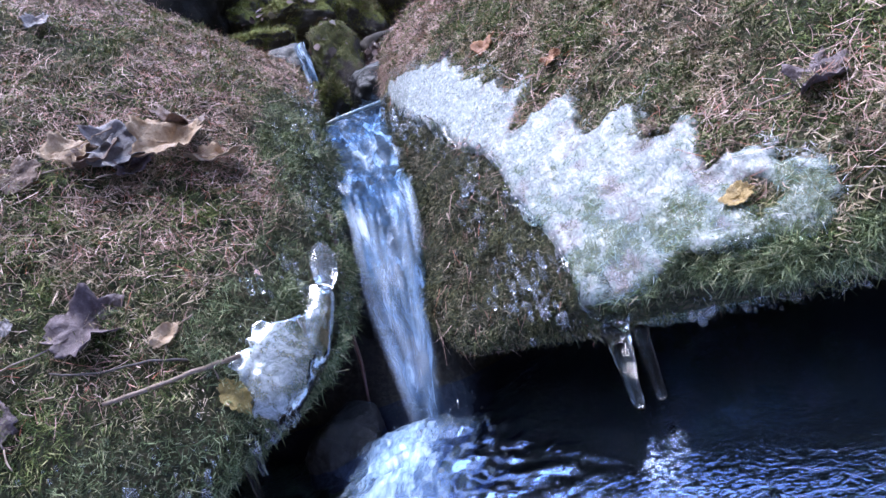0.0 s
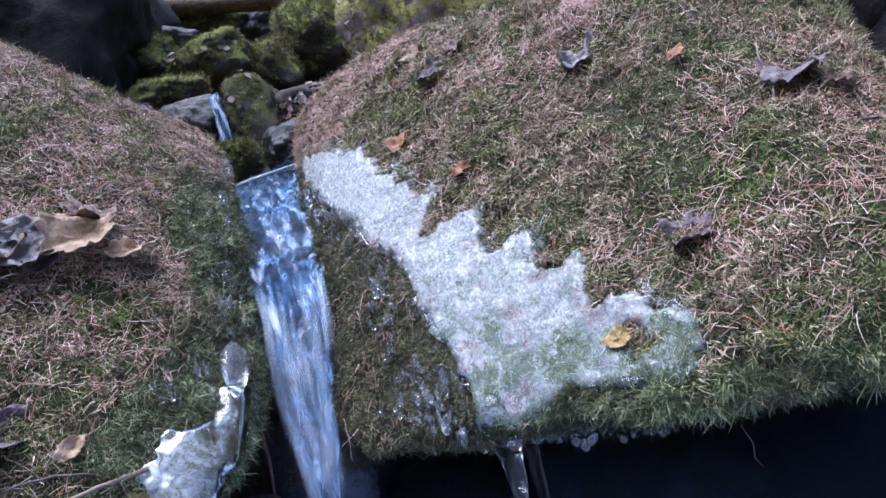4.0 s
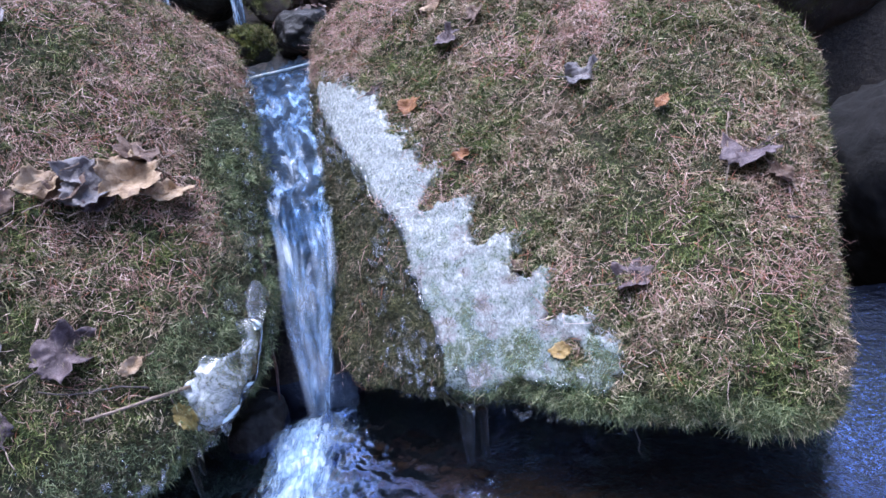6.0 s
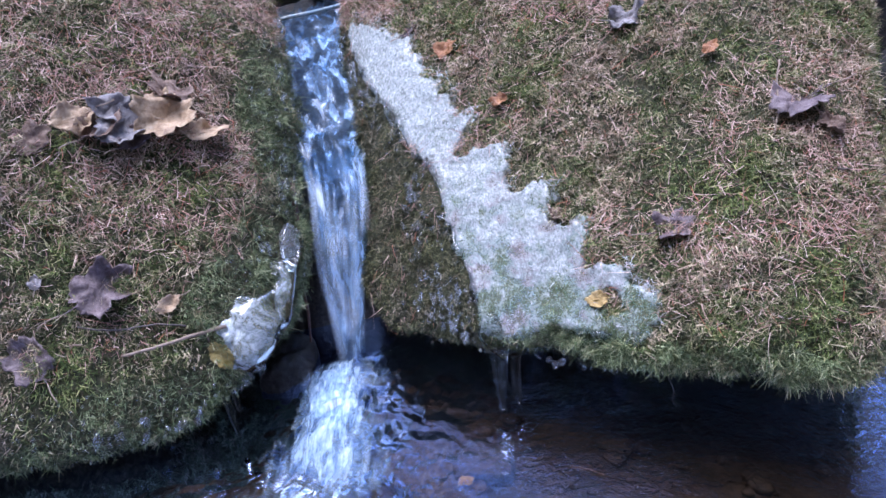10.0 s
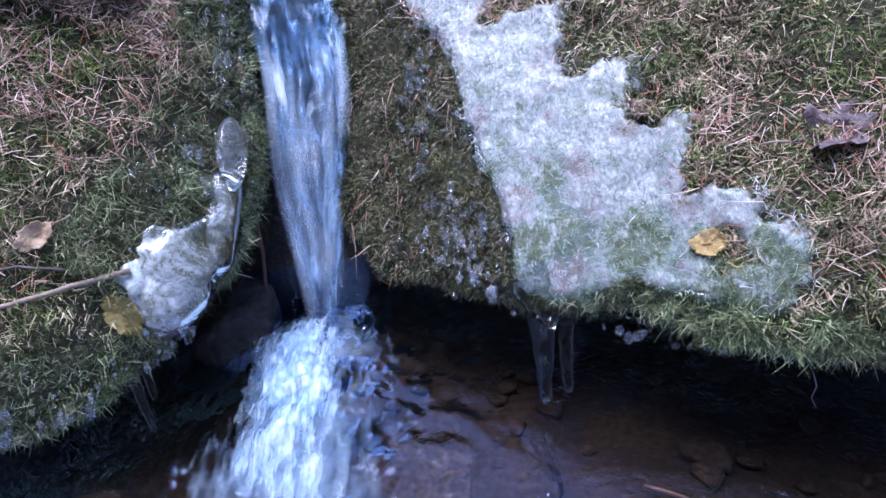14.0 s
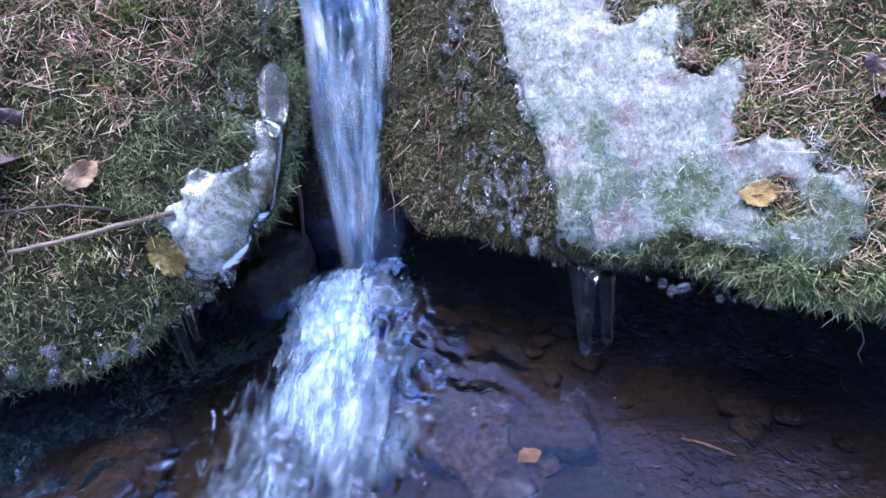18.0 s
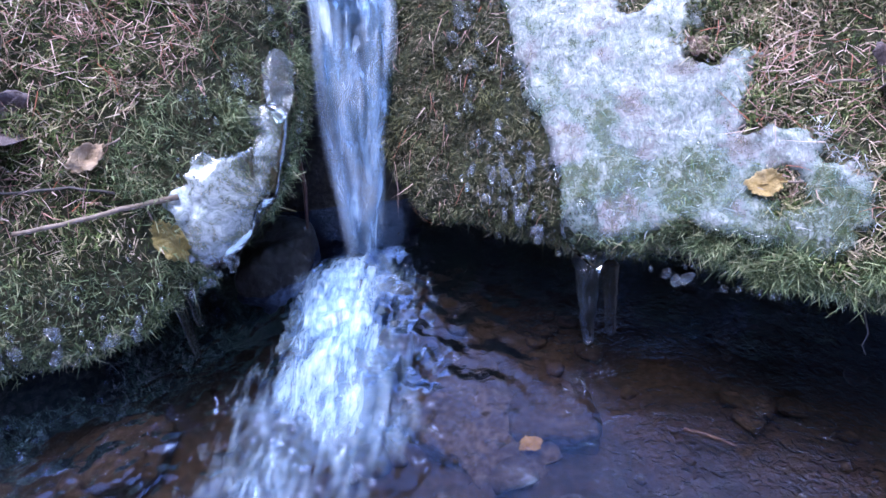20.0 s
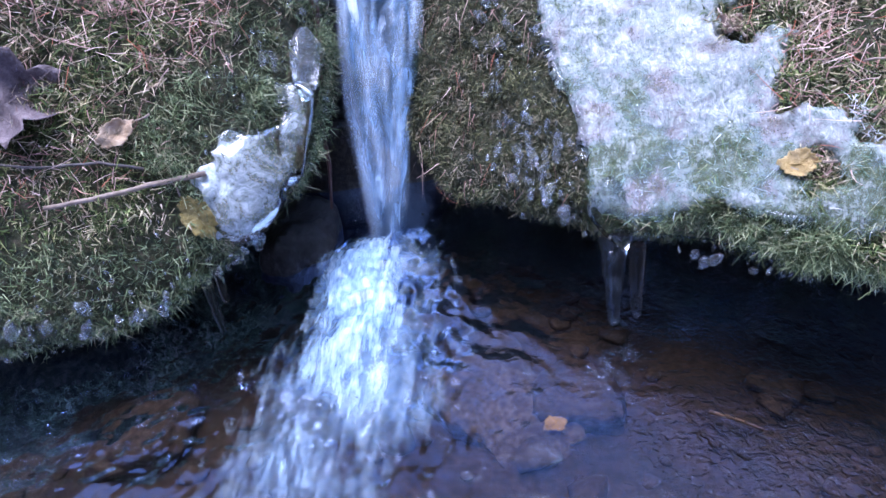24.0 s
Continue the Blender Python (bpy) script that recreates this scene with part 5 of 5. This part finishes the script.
beads(RIGHT, [(0.102, 0.153, 0.275), (0.107, 0.077, 0.209), (0.132, 0.007, 0.152), (0.156, -0.023, 0.133)], 60, 0.012, 0.0016, 0.0036, 31, "small clear bead of ice on dark wet moss", "ice beads on the flank")
beads(RIGHT, [(-0.03, 0.60, 0.44), (0.015, 0.424, 0.40), (0.074, 0.293, 0.366), (0.087, 0.229, 0.324), (0.12, 0.177, 0.30)], 32, 0.010, 0.0025, 0.006, 32, "small clear bead of ice along the ice edge", "ice beads on the ice edge")
beads(LEFT, [(-0.18, 0.55, 0.545), (-0.165, 0.36, 0.45), (-0.145, 0.22, 0.36), (-0.135, 0.13, 0.29), (-0.13, 0.10, 0.22)], 42, 0.010, 0.0018, 0.0042, 33, "small clear bead of ice on the edge beside the fall", "ice beads beside the fall")
beads(LEFT, [(-0.40, -0.17, 0.10), (-0.30, -0.14, 0.075), (-0.24, -0.11, 0.085)], 38, 0.013, 0.002, 0.0042, 34, "clear frozen drop hanging in the moss fringe", "frozen drops in the fringe", 0.006)
beads(LEFT, [(-0.21, 0.02, 0.27), (-0.17, 0.03, 0.25), (-0.15, 0.07, 0.25)], 20, 0.014, 0.0018, 0.004, 35, "small clear bead of ice on the moss", "ice beads on the moss")
beads(LEFT, [(-0.225, -0.09, 0.10), (-0.19, -0.075, 0.095), (-0.16, -0.05, 0.10)], 16, 0.006, 0.0025, 0.005, 36, "clear frozen drop under the lobe of ice", "frozen drops under the lobe", 0.010)
beads(RIGHT, [(0.17, -0.05, 0.09), (0.28, -0.11, 0.095), (0.42, -0.17, 0.095)], 18, 0.006, 0.0018, 0.0034, 37, "clear drop hanging from the moss edge", "drops on the moss edge", 0.008)
beads(RIGHT, [(0.125, 0.030, 0.180), (0.136, 0.010, 0.165), (0.125, -0.004, 0.145), (0.150, -0.022, 0.140), (0.157, -0.036, 0.115)], 62, 0.012, 0.0014, 0.0036, 38, "clear lump of ice in a cluster on the wet flank", "ice beads on the flank")
beads(RIGHT, [(0.099, 0.170, 0.285), (0.102, 0.14, 0.26)], 14, 0.007, 0.0024, 0.005, 39, "clear lump of ice under the sheet of ice", "ice beads on the flank")
drop = new("ice_bead", BEADS[1])
drop.matrix_world = Matrix.LocRotScale(Vector((0.281, -0.116, 0.080)), None, Vector((0.0048, 0.0048, 0.0058)))
tagged(drop, "single clear drop hanging from the moss", "ice", "drops on the moss edge")


# ---- dead leaves ----
TAN = leaf_mat("tan_leaf", (0.20, 0.13, 0.08), (0.40, 0.28, 0.17), (0.56, 0.43, 0.29))
GREY = leaf_mat("grey_leaf", (0.09, 0.08, 0.085), (0.19, 0.175, 0.18), (0.32, 0.295, 0.295))
BROWN = leaf_mat("brown_leaf", (0.07, 0.042, 0.03), (0.15, 0.095, 0.07), (0.26, 0.18, 0.13))
PURPLE = leaf_mat("purple_brown_leaf", (0.055, 0.038, 0.042), (0.12, 0.088, 0.095), (0.24, 0.19, 0.19))
ORANGE = leaf_mat("orange_leaf", (0.14, 0.05, 0.02), (0.26, 0.11, 0.04), (0.38, 0.19, 0.08))
YELLOW = leaf_mat("yellow_leaf", (0.22, 0.14, 0.04), (0.38, 0.26, 0.09), (0.52, 0.38, 0.18))
OLIVE = leaf_mat("olive_leaf", (0.08, 0.06, 0.012), (0.15, 0.115, 0.025), (0.24, 0.18, 0.05))
TWIG = plain_noise("twig_bark", 60.0, (0.10, 0.07, 0.05), (0.34, 0.26, 0.20), 0.7, 0.002)
TWIG_DARK = plain_noise("dark_twig_bark", 60.0, (0.03, 0.025, 0.022), (0.12, 0.10, 0.09), 0.7, 0.002)


def dead_leaf(body, at, size, spin, mat, label, lobes=5, deep=0.6, curl=0.35, seed=0, lift=0.008, tip=0.0, narrow=0.75, level=0.1):
    """A dried leaf with a curled, lobed blade, a midrib and a stalk, lying on a body."""
    rs = np.random.RandomState(seed)
    curl = 0.7 * curl
    deep = 0.8 * deep
    thing = new("dead_leaf")
    rings, cols = 9, 44
    bm = bmesh.new()
    grid = []
    fold, twist = curl * rs.uniform(0.5, 1.2), curl * rs.uniform(-0.8, 0.8)
    for i in range(rings + 1):
        row = []
        for j in range(cols):
            a = 2 * math.pi * j / cols
            points = {5: (0.0, 0.95, -0.95, 2.0, -2.0), 3: (0.0, 1.5, -1.5)}[lobes]
            near = max(math.exp(-((math.remainder(a - c, 2 * math.pi)) / (0.40 if lobes == 5 else 0.6)) ** 2) * (1 - 0.12 * abs(c)) for c in points)
            edge = (1 - deep) * 0.8 + deep * (0.35 + 0.65 * near) + 0.05 * math.sin(17 * a + seed) + 0.05 * math.sin(7 * a + 2 * seed) + 0.03 * math.sin(31 * a)
            r = i / rings * edge * 0.5
            x, y = r * math.cos(a), narrow * r * math.sin(a)
            z = fold * (1.6 * y * y + 0.55 * abs(y)) + curl * (1.0 * x * x) + twist * x * y * 2 + 0.035 * curl * math.sin(9 * x + seed) * math.cos(8 * y + 2 * seed)
            z += 0.13 * curl * (i / rings) ** 2 * math.sin(3 * a + 1.7 * seed) + 0.05 * curl * math.sin(14 * x + 3 * seed) * math.sin(11 * y + seed)
            z += 0.30 * curl * float(wobble(np.array((x, y, 0.37 * seed)), 5.0, 3)) * (i / rings)
            row.append(bm.verts.new((size * x, size * y, size * z)))
        grid.append(row)
    for i in range(1, rings):
        for j in range(cols):
            bm.faces.new((grid[i][j], grid[i][(j + 1) % cols], grid[i + 1][(j + 1) % cols], grid[i + 1][j]))
    for j in range(cols):
        bm.faces.new((grid[0][0], grid[1][j], grid[1][(j + 1) % cols]))
    bmesh.ops.remove_doubles(bm, verts=bm.verts, dist=1e-6)
    bmesh.ops.recalc_face_normals(bm, faces=bm.faces)
    blade = part("blade", bm, mat, thing)
    solid = blade.modifiers.new("thickness", "SOLIDIFY")
    solid.thickness = 0.0006
    rib = [(size * x, 0, size * (curl * x * x + 0.004)) for x in np.linspace(-0.42, 0.44, 9)]
    part("midrib", tube(rib, 0.0009, 0.0004, 6), mat, thing)
    stalk = [(-0.42 * size - 0.30 * size * f, 0.05 * size * math.sin(2 * f), size * (curl * 0.18 + 0.06 * f)) for f in np.linspace(0, 1, 6)]
    part("stalk", tube(stalk, 0.0009, 0.0011, 6), TWIG, thing)
    n = (Vector(body.normal(np.array(at))) * (1 - level) + Vector((0, 0.15, 1)) * level).normalized()
    place = Vector(body.on(np.array(at), 0.75 * lift))
    turn = n.to_track_quat("Z", "Y").to_matrix().to_4x4()
    thing.matrix_world = Matrix.Translation(place) @ turn @ pose(0, 0, 0, tip, 0, spin)
    return tagged(thing, label, "leaf")


dead_leaf(LEFT, (-0.392, 0.076, 0.478), 0.085, 185, TAN, "curled tan dead leaf in a heap of leaves", 3, 0.3, 0.75, 41, 0.022, 6, 0.6, 0.25)
dead_leaf(LEFT, (-0.365, 0.080, 0.462), 0.100, 25, BROWN, "curled brown dead leaf in a heap of leaves", 5, 0.45, 0.6, 46, 0.012, 0, 0.7, 0.25)
dead_leaf(LEFT, (-0.345, 0.105, 0.475), 0.095, 150, GREY, "grey curled dead leaf in a heap of leaves", 3, 0.35, 0.55, 42, 0.020, -4, 0.6, 0.1)
dead_leaf(LEFT, (-0.335, 0.096, 0.455), 0.115, 200, GREY, "grey curled dead leaf in a heap of leaves", 5, 0.4, 0.55, 43, 0.022, 0, 0.7, 0.1)
dead_leaf(LEFT, (-0.322, 0.086, 0.440), 0.075, 20, PURPLE, "dark curled dead leaf in a heap of leaves", 3, 0.3, 0.7, 77, 0.014, 8, 0.6, 0.2)
dead_leaf(LEFT, (-0.285, 0.126, 0.450), 0.130, 195, TAN, "tan lobed dead leaf in a heap of leaves", 5, 0.5, 0.75, 44, 0.024, 0, 0.8, 0.2)
dead_leaf(LEFT, (-0.281, 0.158, 0.475), 0.095, 100, BROWN, "dark brown lobed dead leaf on the moss", 5, 0.85, 0.5, 45, 0.024, 18, 0.85, 0.3)
dead_leaf(LEFT, (-0.243, 0.136, 0.418), 0.105, 345, TAN, "tan pointed dead leaf at the end of a heap", 3, 0.3, 0.55, 46, 0.018, 0, 0.5, 0.25)
dead_leaf(LEFT, (-0.450, 0.040, 0.470), 0.080, 15, BROWN, "flat brown dead leaf on the moss", 5, 0.65, 0.4, 47, 0.008)
dead_leaf(LEFT, (-0.371, -0.068, 0.268), 0.125, 25, PURPLE, "purple-brown dead leaf sunk into the moss", 5, 0.55, 0.75, 48, 0.008, 10)
dead_leaf(LEFT, (-0.448, -0.077, 0.297), 0.030, 80, GREY, "small pale grey dead leaf on the moss", 3, 0.3, 0.5, 49, 0.012)
dead_leaf(LEFT, (-0.460, -0.139, 0.206), 0.10, 120, PURPLE, "purple-brown dead leaf sunk into the moss", 5, 0.55, 0.7, 50, 0.006)
dead_leaf(LEFT, (-0.226, -0.076, 0.148), 0.062, 290, OLIVE, "wet olive-yellow dead leaf under the ice lobe", 3, 0.2, 0.3, 51, 0.010, 0, 0.6)
dead_leaf(LEFT, (-0.283, -0.059, 0.231), 0.050, 200, TAN, "pale tan dead leaf on the needles", 3, 0.2, 0.4, 52, 0.012, 0, 0.6)
dead_leaf(LEFT, (-0.47, 0.25, 0.66), 0.060, 40, GREY, "small grey dead leaf on the needles", 3, 0.3, 0.4, 53, 0.010)
dead_leaf(RIGHT, (0.173, 0.333, 0.461), 0.062, 40, ORANGE, "orange-brown dead leaf beside the ice", 5, 0.85, 0.6, 61, 0.014)
dead_leaf(RIGHT, (0.254, 0.199, 0.398), 0.040, 10, ORANGE, "small orange-brown dead leaf beside the ice", 3, 0.3, 0.5, 62, 0.012)
dead_leaf(RIGHT, (0.456, -0.090, 0.266), 0.080, 30, PURPLE, "purple-brown dead leaf sunk into the moss", 5, 0.75, 0.75, 63, 0.004)
dead_leaf(RIGHT, (0.350, -0.108, 0.190), 0.040, 200, YELLOW, "small yellow dead leaf frozen into the ice", 3, 0.3, 0.4, 64, 0.020)
dead_leaf(RIGHT, (0.650, -0.007, 0.404), 0.115, 200, PURPLE, "large pale purple dead leaf on the moss", 5, 0.65, 0.6, 65, 0.004)
dead_leaf(RIGHT, (0.675, -0.045, 0.378), 0.050, 300, BROWN, "curled brown dead leaf on the moss", 3, 0.3, 0.8, 66, 0.014)
dead_leaf(RIGHT, (0.463, 0.209, 0.496), 0.080, 15, GREY, "silver-grey crumpled dead leaf on the moss", 5, 0.65, 0.8, 67, 0.004)
dead_leaf(RIGHT, (0.557, 0.102, 0.459), 0.036, 60, ORANGE, "small red-brown dead leaf on the moss", 3, 0.2, 0.5, 68, 0.012)
dead_leaf(RIGHT, (0.259, 0.404, 0.558), 0.075, 30, PURPLE, "purple-brown dead leaf on the moss", 5, 0.75, 0.6, 69, 0.014)
dead_leaf(RIGHT, (0.317, 0.414, 0.592), 0.060, 100, BROWN, "brown dead leaf on the moss", 5, 0.75, 0.7, 70, 0.012)
dead_leaf(RIGHT, (0.247, 0.507, 0.617), 0.070, 240, TAN, "tan dead leaf on the moss", 3, 0.3, 0.6, 71, 0.012, 0, 0.5)
dead_leaf(RIGHT, (0.160, 0.558, 0.606), 0.055, 10, GREY, "pale grey dead leaf at the boulder's shoulder", 3, 0.3, 0.6, 72, 0.012)
dead_leaf(RIGHT, (0.113, 0.425, 0.489), 0.060, 60, PURPLE, "purple-grey dead leaf beside the ice", 3, 0.3, 0.4, 73, 0.012, 0, 0.5)
dead_leaf(RIGHT, (0.317, 0.010, 0.271), 0.032, 150, BROWN, "small brown dead leaf in the edge of the ice", 3, 0.3, 0.8, 74, 0.012)


def twig(body, ends, r0, r1, mat, label, bend=0.01, seed=0, lift=0.012):
    rs = np.random.RandomState(seed)
    a, b = np.array(ends[0]), np.array(ends[1])
    pts = []
    for f in np.linspace(0, 1, 12):
        p = a + f * (b - a) + bend * np.array([math.sin(3 * f + seed), 0, math.cos(4 * f)]) * f * (1 - f) * 4
        pts.append(0.35 * body.on(p, lift) + 0.65 * (body.on(a, lift) + f * (body.on(b, lift) - body.on(a, lift))) + 0.0006 * rs.normal(size=3))
    ob = part("twig", tube(pts, r0, r1), mat)
    return tagged(ob, label, "twig")


twig(LEFT, ((-0.217, -0.052, 0.185), (-0.345, -0.110, 0.190)), 0.0030, 0.0022, TWIG, "thin dry twig lying on the needles", 0.003, 1, 0.016)
twig(LEFT, ((-0.26, -0.075, 0.20), (-0.40, -0.09, 0.235)), 0.0016, 0.0012, TWIG_DARK, "thin dark twig lying on the needles", 0.010, 2)
twig(RIGHT, ((0.589, 0.266, 0.582), (0.660, 0.298, 0.602)), 0.0040, 0.0034, TWIG_DARK, "dark bent twig on top of the boulder", 0.018, 3)
twig(RIGHT, ((0.638, 0.057, 0.444), (0.600, -0.040, 0.372)), 0.0014, 0.0012, TWIG, "thin pale stalk lying on the moss", 0.006, 4)
twig(RIGHT, ((0.72, 0.25, 0.57), (0.80, 0.24, 0.52)), 0.0018, 0.0012, TWIG, "thin pale stalk on top of the boulder", 0.006, 5)
twig(RIGHT, ((0.66, -0.085, 0.335), (0.75, -0.09, 0.31)), 0.0016, 0.0012, TWIG_DARK, "thin dark twig on the moss", 0.006, 6)
ob = part("rootlet", tube([(0.430, -0.178, 0.085), (0.436, -0.184, 0.065), (0.433, -0.186, 0.052), (0.439, -0.187, 0.040)], 0.0009, 0.0004, 6), TWIG_DARK)
tagged(ob, "thin rootlet hanging from the mossy edge", "root")
ob = part("root", tube([(-0.128, 0.21, 0.30), (-0.122, 0.17, 0.262), (-0.118, 0.13, 0.215), (-0.124, 0.10, 0.16), (-0.118, 0.075, 0.10), (-0.122, 0.06, 0.05)], 0.006, 0.0018, 8), plain_noise("wet_root", 50.0, (0.03, 0.014, 0.010), (0.13, 0.06, 0.045), 0.4, 0.003))
tagged(ob, "dark reddish root hanging beside the fall", "root")


# ---- wood behind the boulders ----
def rough_bar(name, points, r0, r1, mat, label, category):
    bm = tube(points, r0, r1, 16)
    for v in bm.verts:
        k = float(wobble(np.array(v.co), 14, 4))
        v.co += 0.12 * r0 * k * Vector((0.7, -0.5, 0.5))
    return tagged(part(name, bm, mat), label, category)


STUMP = plain_noise("rotten_wood", 30.0, (0.035, 0.020, 0.010), (0.16, 0.10, 0.05), 0.8, 0.008)
rough_bar("tree_stump", [(0.66, 1.08, 0.40), (0.655, 1.07, 0.6), (0.65, 1.06, 0.8), (0.65, 1.06, 1.0), (0.65, 1.07, 1.25)], 0.16, 0.12, STUMP, "brown rotten tree stump behind the boulder", "stump")
rough_bar("fallen_log", [(-0.75, 1.62, 1.20), (-0.5, 1.60, 1.155), (-0.25, 1.60, 1.10), (-0.02, 1.62, 1.05)], 0.035, 0.028, STUMP, "brown log lying across the stream higher up", "log")
stone("stone", (0.55, 0.52, 0.655), (0.075, 0.05, 0.022), rock_mat("grey_stone", (0.10, 0.10, 0.10), (0.28, 0.27, 0.26), 0.8), 81, "flat grey stone lying on the boulder's top")


def rim_ice():
    pts = [(-0.235, 0.80, 0.490), (-0.19, 0.80, 0.494), (-0.14, 0.81, 0.496), (-0.09, 0.83, 0.499), (-0.045, 0.86, 0.503)]
    ob = part("ice_ledge", tube(pts, 0.0045, 0.006, 10), FROST)
    return tagged(ob, "thin white rim of ice along the upper pool's lip", "ice")


rim_ice()


def sunken_leaf():
    bed = Body((0.132, -0.213, -0.25), [(0, 0, 1, 0.215), (0, 0, -1, 0.2), (1, 0, 0, 0.3), (-1, 0, 0, 0.3), (0, 1, 0, 0.3), (0, -1, 0, 0.3)], 12, 0.0)
    dead_leaf(bed, (0.132, -0.213, 0.0), 0.032, 30, YELLOW, "small yellow dead leaf lying under the water", 3, 0.3, 0.4, 95, 0.001)


sunken_leaf()
ob = part("twig", tube([(0.285, -0.192, -0.048), (0.300, -0.202, -0.044), (0.315, -0.208, -0.046), (0.33, -0.214, -0.05)], 0.002, 0.0014, 6), TWIG)
tagged(ob, "short pale twig lying on the bed of the pool", "twig")
